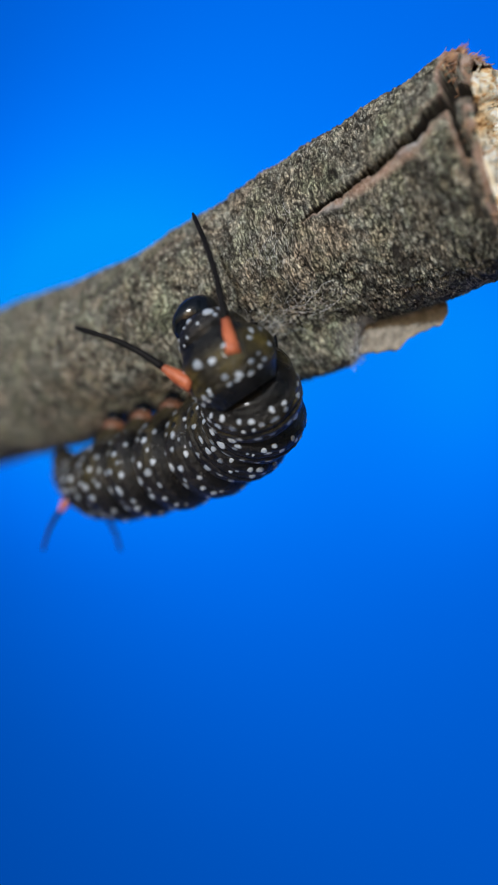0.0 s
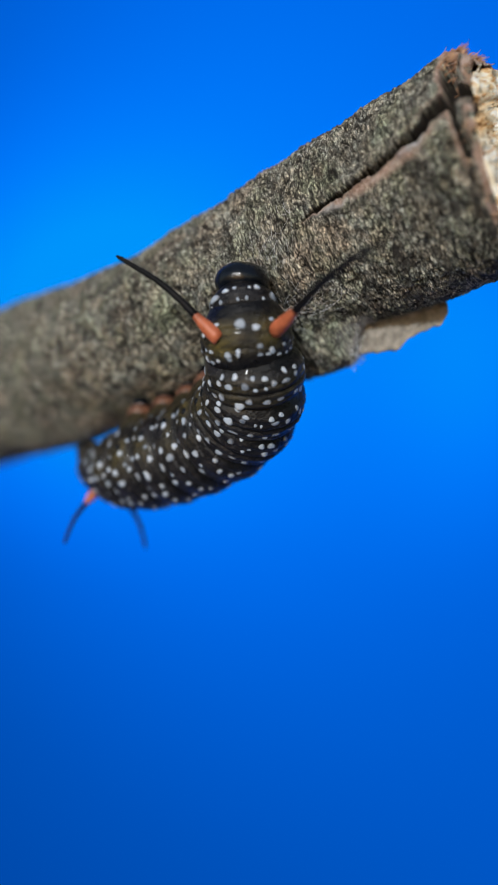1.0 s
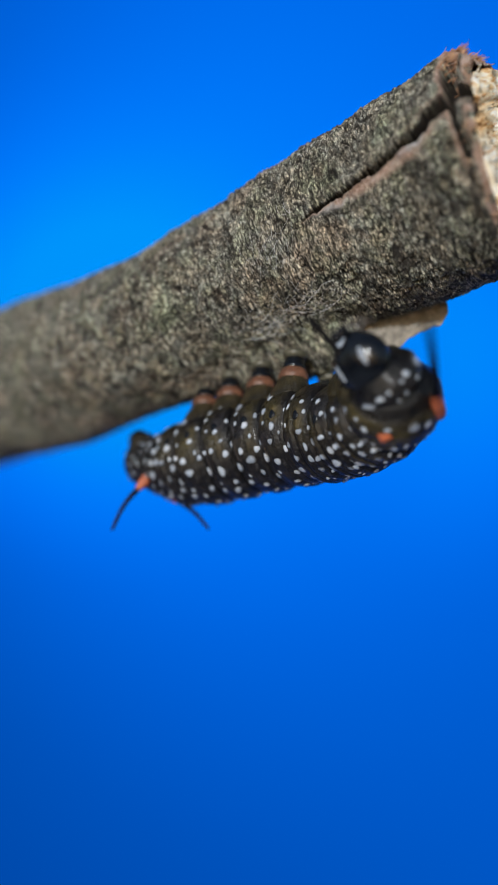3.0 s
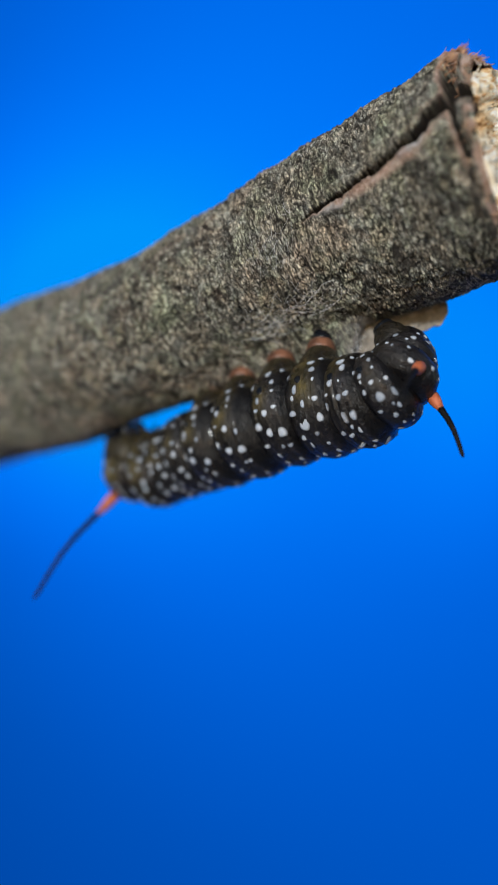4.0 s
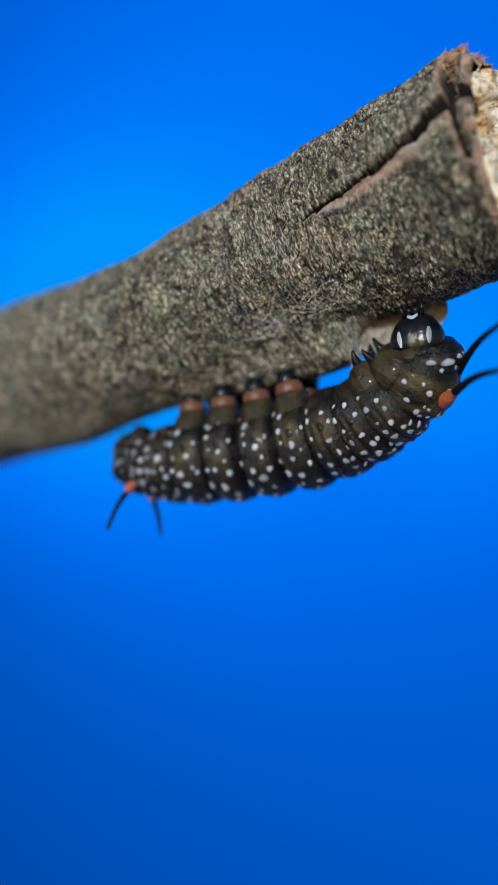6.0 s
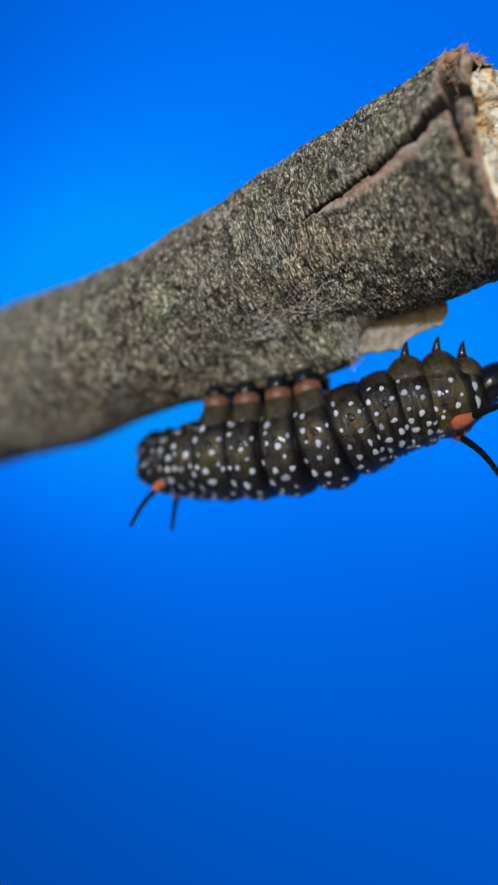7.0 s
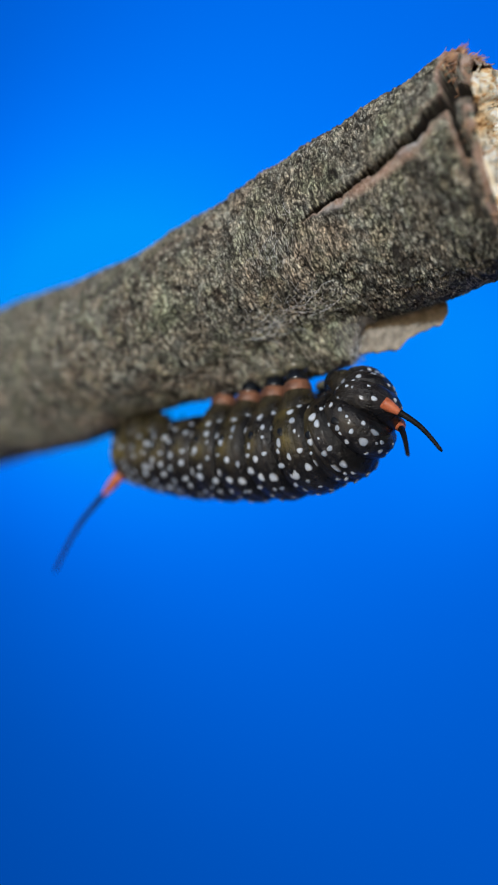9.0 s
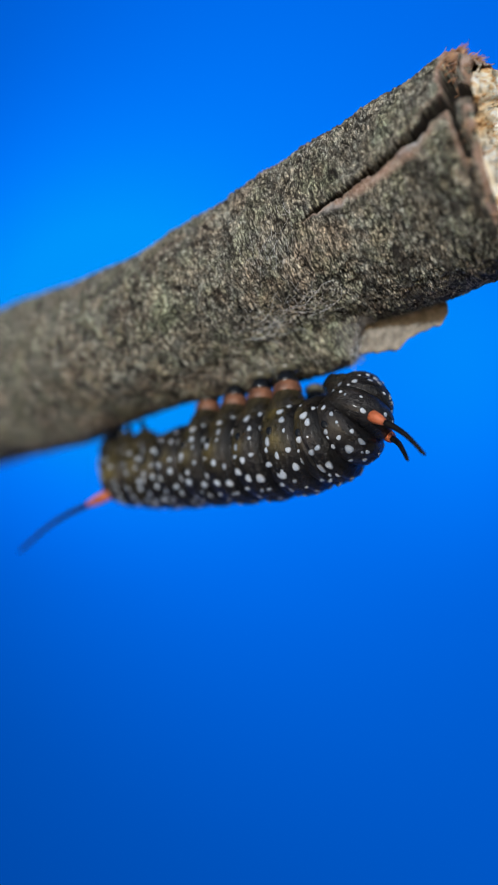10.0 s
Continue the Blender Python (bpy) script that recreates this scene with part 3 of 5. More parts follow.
def build_segment(i, seg, parent):
    name = seg[0]
    bm = bmesh.new()
    lay = bm.verts.layers.float.new("olive")
    fold = bm.verts.layers.float.new("fold")
    rings, sides, cols = 41, 72, []
    for a in range(rings):
        v = -1 + 2 * a / (rings - 1)
        col = []
        for b in range(sides):
            ang = 2 * math.pi * b / sides
            p = skin_point(seg, v, ang)
            out = Vector((p.x, 0, p.z)).normalized()
            here = p + Vector((i * 7, 0, 0)) * MM
            p += out * MM * (0.09 * noise.noise(here * 900) + 0.045 * noise.noise(Vector((here.x, here.y * 2.5, here.z)) * 1900))
            x = bm.verts.new(p)
            side = abs((ang + math.pi) % (2 * math.pi) - math.pi)
            flank = min(1.0, max(0.0, (side - 0.7) / 0.6)) * min(1.0, max(0.0, (2.6 - side) / 0.5))
            if i in (11, 12):
                flank = max(flank, 0.55 if i == 11 else 0.95)
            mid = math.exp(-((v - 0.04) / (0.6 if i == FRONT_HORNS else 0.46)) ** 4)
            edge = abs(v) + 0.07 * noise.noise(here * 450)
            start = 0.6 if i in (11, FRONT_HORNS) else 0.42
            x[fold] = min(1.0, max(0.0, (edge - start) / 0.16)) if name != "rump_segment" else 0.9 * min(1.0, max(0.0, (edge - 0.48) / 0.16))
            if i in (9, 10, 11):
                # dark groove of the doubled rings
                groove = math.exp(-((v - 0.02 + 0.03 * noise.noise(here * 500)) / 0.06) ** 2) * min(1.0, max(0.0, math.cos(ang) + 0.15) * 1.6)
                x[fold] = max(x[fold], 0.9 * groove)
            x[lay] = mid * flank * (0.08, 0.08, 0.1, 0.25, 0.55, 0.75, 0.8, 0.8, 0.7, 0.6, 0.6, 0.85, 1.0, 0.2)[i] * min(1.0, max(0.0, (0.62 if i < 11 else 0.9) + 1.3 * noise.noise(here * 420)))
            col.append(x)
        cols.append(col)
    for r, q in zip(cols, cols[1:]):
        for b in range(sides):
            bm.faces.new((r[b], r[(b + 1) % sides], q[(b + 1) % sides], q[b]))
    bm.faces.new(cols[0][::-1])
    bm.faces.new(cols[-1])
    bmesh.ops.recalc_face_normals(bm, faces=bm.faces)
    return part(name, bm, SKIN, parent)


def spot_mesh(seed, material):
    """A low raised blotch with an uneven outline."""
    rng = random.Random(seed)
    a, b, c = rng.uniform(0, 6), rng.uniform(0, 6), rng.uniform(0.06, 0.16)
    uneven = [1 + c * math.sin(2 * k * math.pi / 8 + a) + 0.08 * math.sin(3 * k * math.pi / 8 + b) for k in range(16)]
    bm = bmesh.new()
    rim = bm.verts.layers.float.new("rim")
    mid = bm.verts.new((0, 0, 0.26))
    circle = lambda r, z: [bm.verts.new((r * u * math.cos(k * math.pi / 8), r * u * math.sin(k * math.pi / 8), z)) for k, u in enumerate(uneven)]
    r1, r2, r3 = circle(0.62, 0.2), circle(0.98, 0.06), circle(1.12, -0.4)
    for x in r2:
        x[rim] = 0.6
    for x in r3:
        x[rim] = 1.0
    for k in range(16):
        m = (k + 1) % 16
        bm.faces.new((mid, r1[k], r1[m]))
        bm.faces.new((r1[k], r2[k], r2[m], r1[m]))
        bm.faces.new((r2[k], r3[k], r3[m], r2[m]))
    me = bpy.data.meshes.new("spot")
    bm.to_mesh(me)
    bm.free()
    me.materials.append(material)
    me.shade_smooth()
    return me


SPOT_MESHES = [spot_mesh(k, SPOT) for k in range(5)]
PORE_MESH = spot_mesh(9, SHELL)


def build_spots(i, seg, parent):
    rng = random.Random(40 + i)
    plan = [(0.12, 8, 0.40), (-0.36, 13, 0.36), (0.38, 20, 0.36), (0.06, 39, 0.58), (-0.46, 37, 0.52), (0.44, 52, 0.42), (-0.08, 58, 0.42),
            (-0.46, 60, 0.32), (0.2, 78, 0.42), (-0.3, 82, 0.24), (0.5, 95, 0.32), (-0.34, 98, 0.38), (-0.2, 112, 0.46), (-0.5, 122, 0.32), (0.1, 126, 0.2), (-0.18, 22, 0.26), (0.3, 66, 0.26)]
    if seg[0] == "neck_segment":
        plan = [(0.3, 9, 0.26), (0.3, 30, 0.44), (0.05, 58, 0.7), (-0.3, 10, 0.28), (-0.25, 38, 0.3), (-0.35, 74, 0.4), (0.25, 88, 0.5)]
    if seg[0] == "tail_segment":
        plan = [(v, d, 0.72 * z) for v, d, z in plan[0:11:1] if abs(v) < 0.43]
    if i in (1, 2):
        plan = [(0.7 * v, d, 0.85 * z) for v, d, z in plan[i - 1:14:2] if i == 1 or not 26 < d < 50]
    if i == FRONT_HORNS:
        plan = [(0.34, 11, 0.62), (0.5, 34, 0.36), (-0.5, 10, 0.36), (-0.4, 33, 0.56), (-0.56, 46, 0.34), (0.2, 62, 0.4), (-0.2, 66, 0.24), (-0.42, 70, 0.44), (0.42, 80, 0.36), (-0.2, 92, 0.34), (0.3, 104, 0.4), (-0.28, 17, 0.36), (-0.6, 24, 0.34), (-0.62, 62, 0.34), (-0.26, 52, 0.38)]
    if i in (9, 10, 11):
        plan = [(0.28, 5, 0.28), (0.3, 19, 0.5), (0.26, 36, 0.5), (0.34, 53, 0.46), (0.24, 70, 0.42), (0.34, 88, 0.36), (0.2, 106, 0.36),
                (-0.27, 8, 0.42), (-0.3, 25, 0.56), (-0.24, 43, 0.46), (-0.32, 60, 0.5), (-0.24, 76, 0.34), (-0.32, 96, 0.4), (-0.3, 118, 0.34), (0.56, 12, 0.4), (0.58, 31, 0.44), (0.55, 50, 0.36)]
    for side in (-1, 1):
        for v, deg, size in plan:
            v += rng.uniform(-0.08, 0.08)
            ang = radians(deg + rng.uniform(-5, 5)) * side
            p, q, w = skin_point(seg, v, ang), skin_point(seg, v + 0.02, ang), skin_point(seg, v, ang + 0.02)
            d1, d2 = (q - p).normalized(), (w - p).normalized()
            nor = d1.cross(d2).normalized()
            if nor.dot(Vector((p.x, 0, p.z))) < 0:
                nor = -nor
            d1 = d2.cross(nor)
            size *= 1.15 if 3 < i < 9 else 1.0
            a, b = size * rng.uniform(0.48, 0.8), size * rng.uniform(0.58, 0.92)
            m = Matrix((d1, d2, nor)).transposed().to_4x4()
            m.translation = p
            ob = new("spot", rng.choice(SPOT_MESHES))
            ob.parent = parent
            ob.matrix_basis = m @ Matrix.Diagonal((a * MM, b * MM, 0.3 * MM, 1))
        if 3 <= i <= 10:
            p = skin_point(seg, 0.12, radians(87) * side)
            m = Matrix((Vector((0, 1, 0)), Vector((0, 0, side)), Vector((side, 0, 0)))).transposed().to_4x4()
            m.translation = p
            ob = new("spiracle", PORE_MESH)
            ob.parent = parent
            ob.matrix_basis = m @ Matrix.Diagonal((0.3 * MM, 0.42 * MM, 0.25 * MM, 1))


def horn_curve(length, bow):
    """A gently waving line along +y."""
    return [Vector((0, length * f * MM, bow * length * math.sin(f * 4.2) * f * 0.8 * MM)) for f in (k / 24 for k in range(25))]


def build_horn(length, thick, share, bow, parent):
    """The orange root and the black thread of one fleshy horn, along +y."""
    line = horn_curve(length, bow)
    cut = max(3, round(24 * share))
    fat = [thick * MM * (1.12 + 0.1 * math.sin(math.pi * min(1.0, k / cut * 1.4)) - 0.62 * (k / cut) ** 1.3) for k in range(cut + 1)]
    bm = tube(bmesh.new(), line[:cut + 1], fat, 16)
    lay = bm.verts.layers.float.new("tip")
    for k, v in enumerate(bm.verts):
        v[lay] = max(0.0, (k // 16 / cut - 0.72) / 0.28) ** 1.5
    root = part("horn_root", bm, ORANGE, parent, "fleshy orange horn root")
    rest = line[cut - 1:]
    radii = [thick * MM * (0.62 - 0.3 * (k / len(rest)) ** 0.8) for k in range(len(rest))]
    radii[-1] *= 0.5
    thread = part("horn_tip", tube(bmesh.new(), rest, radii, 12), BLACK, parent, "thin black curved horn tip")
    return root, thread


def tinted(bm, value):
    """Gives all of a skin mesh one share of the olive tone."""
    lay = bm.verts.layers.float.new("olive")
    for v in bm.verts:
        v[lay] = value
    return bm


def build_proleg(i, seg, side, parent):
    radii = lambda *r: [x * MM for x in r]
    if i == 0:
        base = skin_point(seg, 0.0, radians(140) * side) * 0.72
        d = Vector((0.35 * side, -0.9, -0.8)).normalized()
        line = lambda *f: [base + d * x * MM for x in f]
        part("proleg", tinted(tube(bmesh.new(), line(-1.2, 0.0, 0.9, 1.6), radii(1.9, 1.8, 1.5, 1.05), 18), 0.2), SKIN, parent, "stubby dark hind proleg")
        part("proleg_foot", tube(bmesh.new(), line(1.3, 1.6, 1.9, 2.1), radii(1.0, 1.1, 1.0, 0.6), 16), SHELL, parent, "glossy black hind proleg end")
        return
    base = Vector((2.35 * side, 0, -2.6)) * MM
    d = Vector((0.1 * side, 0.0, -1)).normalized()
    line = lambda *f: [base + d * x * MM for x in f]
    part("proleg", tinted(tube(bmesh.new(), line(-1.2, 0.0, 0.8, 1.4, 1.9, 2.2), radii(2.3, 2.25, 1.95, 1.65, 1.4, 1.25), 20), 0.35), SKIN, parent, "stubby dark proleg")
    part("proleg_band", tube(bmesh.new(), line(1.75, 1.9, 2.2, 2.65, 2.95, 3.1), radii(1.3, 1.42, 1.46, 1.36, 1.2, 0.9), 20), BROWN, parent, "orange-brown ring on the proleg")
    part("proleg_shank", tube(bmesh.new(), line(2.9, 3.2, 3.8, 4.3), radii(1.1, 1.14, 1.02, 0.85), 18), SHELL, parent, "glossy black proleg end")
    part("proleg_foot", tube(bmesh.new(), line(4.1, 4.3, 4.65, 4.9), radii(0.85, 1.15, 1.25, 1.0), 18), PAD, parent, "grey-green gripping proleg pad")


def build_leg(seg, side, parent):
    base = skin_point(seg, 0.05, radians(150) * side) * 0.74
    d = Vector((0.22 * side, 0.12, -1)).normalized()
    small = 0.75 if seg[0] == "neck_segment" else 1.0
    lobe = [base + d * f * small * MM for f in (-0.6, 0.4, 1.2, 1.9, 2.2)]
    part("leg_base", tinted(tube(bmesh.new(), lobe, [r * small * MM for r in (2.35, 2.2, 1.75, 1.05, 0.45)], 20), 0.5), SKIN, parent, "fleshy dark leg base")
    base = lobe[3]
    pts = [base + d * f * MM + Vector((0, 0.14, 0)) * f * f * MM for f in (0.0, 0.5, 0.9, 1.3, 1.6)]
    part("leg", tube(bmesh.new(), pts, [0.5 * MM, 0.42 * MM, 0.32 * MM, 0.2 * MM, 0.06 * MM], 10), SHELL, parent, "short glossy black jointed leg")


def head_point(x, z, lift=1.0):
    """A point of the face; x to its right and z up, both in -1..1."""
    y = math.sqrt(max(0.0, 1 - x * x - z * z))
    groove = 1 - 0.07 * math.exp(-(x / 0.12) ** 2)
    return Vector((x * 2.45 * (1 - 0.1 * max(0, -z)), y * 1.75 * groove, z * 2.5)) * lift * MM


def build_head(parent):
    bm = bmesh.new()
    bmesh.ops.create_uvsphere(bm, u_segments=40, v_segments=26, radius=1.0)
    for v in bm.verts:
        x, y, z = v.co
        groove = 1 - 0.07 * math.exp(-(x / 0.12) ** 2) * (y > -0.2)
        v.co = Vector((x * 2.45 * (1 - 0.1 * max(0, -z)), y * 1.75 * groove, z * 2.5)) * MM
    head = part("head", bm, SHELL, parent, "glossy black rounded head with white stripes")
    for side in (-1, 1):
        sb = bmesh.new()
        rows = []
        for k in range(13):
            f = k / 12
            h = 0.088 * math.sin(math.pi * (0.06 + 0.88 * f)) ** 0.6
            rows.append([sb.verts.new(head_point((0.5 + 0.05 * f + g * h) * side, 0.34 - 0.58 * f, 1.025 - 0.02 * g * g)) for g in (-1, -0.6, 0, 0.6, 1)])
        for r, q in zip(rows, rows[1:]):
            for b in range(4):
                sb.faces.new((r[b], r[b + 1], q[b + 1], q[b]))
        bmesh.ops.recalc_face_normals(sb, faces=sb.faces)
        part("head_stripe", sb, SPOT, head, "white stripe on the black face")
        base = head_point(0.34 * side, -0.82)
        d = Vector((0.25 * side, 0.45, -1)).normalized()
        part("antenna", tube(bmesh.new(), [base, base + d * 0.6 * MM, base + d * 1.1 * MM], [0.26 * MM, 0.2 * MM, 0.08 * MM], 8), SHELL, head, "short black feeler")
        base = head_point(0.12 * side, -0.9)
        d = Vector((0.1 * side, 0.3, -1)).normalized()
        part("mandible", tube(bmesh.new(), [base, base + d * 0.4 * MM, base + d * 0.7 * MM], [0.42 * MM, 0.36 * MM, 0.15 * MM], 10), SHELL, head, "black jaw")
    sb = bmesh.new()
    rows = [[sb.verts.new(head_point(-0.2 + 0.4 * b / 8, -0.64 - 0.05 * a - 0.04 * math.cos(b / 8 * 6.28), 1.03)) for b in range(9)] for a in range(4)]
    for r, q in zip(rows, rows[1:]):
        for b in range(8):
            sb.faces.new((r[b], r[b + 1], q[b + 1], q[b]))
    bmesh.ops.recalc_face_normals(sb, faces=sb.faces)
    part("upper_lip", sb, SPOT, head, "pale plate above the jaws")
    return head


def build_caterpillar():
    thing = new("caterpillar")
    thing.location = (0, 0, EYE_HEIGHT)
    tagged(thing, "dark spotted caterpillar with orange-rooted horns under the branch", "caterpillar")
    segments, horns = [], {}
    for i, seg in enumerate(SEGMENTS):
        ob = build_segment(i, seg, thing)
        build_spots(i, seg, ob)
        for side in (-1, 1):
            if i in PROLEGS:
                build_proleg(i, seg, side, ob)
            if i in LEGS:
                build_leg(seg, side, ob)
            if i == REAR_HORNS:
                horns["rear", side] = (build_horn(6.6, 0.5, 0.3, 0.09, ob), ob, skin_point(seg, 0.2, radians(34) * side) * 0.97, 6.6)
            if i == FRONT_HORNS:
                # one front horn is shorter than the other
                long = 15.0 if side > 0 else 11.4
                horns["front", side] = (build_horn(long, 0.58, 3.45 / long, 0.07, ob), ob, skin_point(seg, 0.08, radians(37) * side) * 0.95, long)
        segments.append(ob)
    segments.append(build_head(thing))
    return segments, horns


SEGMENT_OBJECTS, HORN_OBJECTS = build_caterpillar()
BENDS = []


def bend(t, spine, backs, nod, front, rear, turn=0, crowd=0.0):
    """A posture at t seconds, in millimetres from the eye: spine from tail to head, the way the back faces at tail,
    middle and head, by how many degrees the head is thrown back and turned aside, and where the tips of the two front and the two rear horns point (the last number: nearer or farther); crowd: how far the rings are drawn together towards the head."""
    BENDS.append((t, spine, backs, nod, front, rear, turn, crowd))


def spine_line(spine):
    """Evenly fine points on a smooth curve through the spine."""
    p = np.array(spine, float)
    p = np.vstack([2 * p[0] - p[1], p, 2 * p[-1] - p[-2]])
    out = []
    for a, b, c, d in zip(p, p[1:], p[2:], p[3:]):
        for f in np.linspace(0, 1, 24, endpoint=False):
            out.append(0.5 * (2 * b + (c - a) * f + (2 * a - 5 * b + 4 * c - d) * f * f + (3 * b - a - 3 * c + d) * f ** 3))
    out.append(p[-2])
    return np.array(out)


def posture(spine, backs, nod, turn, crowd):
    """The pose of every segment and of the head for one spine."""
    line = spine_line(spine)
    far = np.r_[0, np.cumsum(np.linalg.norm(np.diff(line, axis=0), axis=1))]
    whole = sum(s[1] for s in SEGMENTS) + HEAD_AT
    spots, run = [], 0.0
    for s in SEGMENTS:
        spots.append((run + s[1] / 2, s[1] * 1.15))
        run += s[1]
    spots.append((run + HEAD_AT, 2.4))
    spots = [(d + crowd * d * d * (whole - d) / whole ** 2, reach) for d, reach in spots]
    at = lambda d: Vector([np.interp(d * far[-1] / whole, far, line[:, c]) for c in range(3)])
    poses = []
    for d, reach in spots:
        fwd = (at(min(whole, d + reach)) - at(max(0, d - reach))).normalized()
        f = d / whole * 2
        a, b = (Vector(backs[0]), Vector(backs[1])) if f < 1 else (Vector(backs[1]), Vector(backs[2]))
        f -= int(f)
        back = a.normalized().lerp(b.normalized(), f * f * (3 - 2 * f))
        back = (back - fwd * back.dot(fwd)).normalized()
        side = fwd.cross(back)
        m = Matrix((side, fwd, back)).transposed().to_4x4()
        m.translation = at(d) * MM
        poses.append(m)
    poses[-1] = poses[-1] @ pose(0, 0, 0, nod, 0, 0) @ pose(0, 0, 0, 0, 0, turn)
    return poses


def horn_pose(root, target, sign, length):
    """Points a horn from its root so that its tip lies before or behind the target, as seen from the eye."""
    ray = Vector(target).normalized()
    nearest = ray.dot(root)
    room = nearest ** 2 - root.length_squared + (length * 0.96 * MM) ** 2
    reach = nearest + math.sqrt(max(0.0, room)) * (1 if sign < 0 else -1)
    fwd = (ray * reach - root).normalized()
    top = Vector((0, 0, 1)) - fwd * fwd.z
    if top.length < 0.05:
        top = Vector((0, -1, 0)) - fwd * -fwd.y
    top.normalize()
    m = Matrix((fwd.cross(top), fwd, top)).transposed().to_4x4()
    m.translation = root
    return m


def gentle(rows):
    """Puts rows in between where a part turns by more than 80 degrees."""
    out = [rows[0]]
    for t, m in rows[1:]:
        t0, m0 = out[-1]
        turn = m0.to_quaternion().rotation_difference(m.to_quaternion()).angle
        turn = min(turn, 2 * math.pi - turn)
        if turn > radians(80):
            for f in (1 / 3, 2 / 3):
                out.append((t0 + (t - t0) * f, m0.lerp(m, f)))
        out.append((t, m))
    return out


def motions():
    # the postures, from start to end
    bend(0.0, [(-22.5, 86.5, -4), (-16.7, 79.4, -4.33), (-7.82, 71.8, -2.07), (-2.56, 67.5, 0.0557), (0.361, 62.5, 2.53), (-0.145, 58.5, 4.54), (-1.65, 57.0, 6.4), (-4.58, 61.0, 10.9)],
         [(0.0, -0.2, -0.9), (0.2, -0.8, -0.6), (-0.35, -0.85, -0.45)], 15,
         [(-4.21, 56.0, 18.8, -1), (-14.6, 60.0, 10.4, -1)], [(-24.3, 79.4, -12.4, 0), (-14.6, 79.4, -12.3, 0)])
    bend(0.1, [(-20.9, 84.7, -3.9), (-14.8, 77.5, -4.2), (-7.1, 71.5, -2.1), (-1.2, 66.6, 0.769), (0.455, 61.3, 5.8), (-2, 59.9, 12.1), (-3.3, 61.5, 19.0)],
         [(0.0, -0.2, -0.9), (0.2, -0.8, -0.6), (0, -1.0, -0.15)], 15,
         [(-1, 59.9, 30.4, 0), (-14.9, 59.9, 21.5, 0)], [(-23.4, 77.5, -11.9, 0), (-13.5, 77.5, -11.6, 0)])
    bend(0.2, [(-20.9, 84.7, -3.9), (-14.0, 76.8, -2.9), (-6.4, 70.3, -0.348), (-0.605, 66.6, 3), (4.6, 62.0, 5.3), (8.2, 58.8, 7), (10.2, 57.6, 9)],
         [(0.0, -0.2, -0.9), (0.05, -0.53, -0.83), (0.5, -0.6, -0.6)], 55,
         [(17.0, 58.8, 9.7, -1), (18.2, 58.8, -1.3, -1)], [(-23.2, 76.8, -11.5, 0), (-13.1, 76.8, -11.5, 0)])
    bend(0.3, [(-20.7, 83.7, -4.2), (-13.8, 75.8, -2.6), (-6.3, 69.3, 1.4), (-0.0531, 64.3, 3.9), (4.5, 61.0, 3.2), (6.2, 63.2, 0.209), (6.1, 70.6, -1.5)],
         [(0.0, -0.2, -0.9), (0, -0.9, -0.45), (0.1, -0.85, -0.5)], 20,
         [(13.3, 63.2, -1.1, 0), (0.156, 63.2, -6.8, 0)], [(-22.9, 75.8, -11.0, 0), (-12.9, 75.8, -10.7, 0)])
    bend(0.4, [(-21.4, 85.3, -4.3), (-14.0, 76.8, -3.2), (-6.5, 71.3, -0.0588), (-0.0564, 68.3, 1.6), (6.4, 65.2, 2.1), (10.2, 62.0, 3.3), (11.6, 61.2, 6.8)],
         [(0.0, -0.2, -0.9), (0.05, -0.48, -0.86), (0.75, -0.45, -0.5)], 55,
         [(20.8, 62.0, 7.4, 0), (15.9, 62.0, -4.1, -1)], [(-23.2, 76.8, -11.5, 0), (-13.4, 76.8, -11.2, 0)])
    bend(0.5, [(-21.6, 84.5, -4.6), (-13.6, 76.5, -3.47), (-5.92, 71.0, -0.645), (0.506, 68.1, 1.57), (6.31, 64.2, 2.44), (11.1, 60.5, 3.84), (13.0, 59.5, 5.4), (13.3, 59.0, 7.21)],
         [(0.0, -0.2, -0.9), (0.05, -0.48, -0.86), (0.75, -0.4, -0.52)], 55,
         [(19.7, 60.0, 5.15, 1), (22.2, 60.0, 1.78, -1)], [(-21.8, 76.5, -12.4, 0), (-11.7, 76.5, -12.7, 0)], 25)
    bend(0.6, [(-19.5, 83.2, -3.8), (-13.3, 76.2, -2.6), (-5.9, 71.0, 0.527), (0.506, 68.1, 2.5), (6.4, 65.2, 3.4), (11.3, 62.5, 4.8), (14.0, 64.3, 8.4)],
         [(0.0, -0.2, -0.9), (0.05, -0.48, -0.86), (0.75, -0.45, -0.5)], 55,
         [(22.1, 62.5, 8.5, 0), (16.5, 62.5, -0.31, -1)], [(-20.8, 76.2, -11.4, 0), (-12.0, 76.2, -11.4, 0)])
    bend(0.7, [(-19.0, 82.7, -3.8), (-14.0, 76.8, -3.9), (-7.1, 71.5, -1.8), (-1.2, 66.6, 0.769), (1.5, 61.6, 4.8), (-2.1, 60.8, 10.2), (-5, 63.2, 14.8)],
         [(0.0, -0.2, -0.9), (0.2, -0.8, -0.6), (0, -1.0, -0.15)], 15,
         [(-15.5, 60.8, 15.7, 0), (1.8, 60.8, 24.5, 0)], [(-21.9, 76.8, -11.5, 0), (-11.8, 76.8, -11.8, 0)])
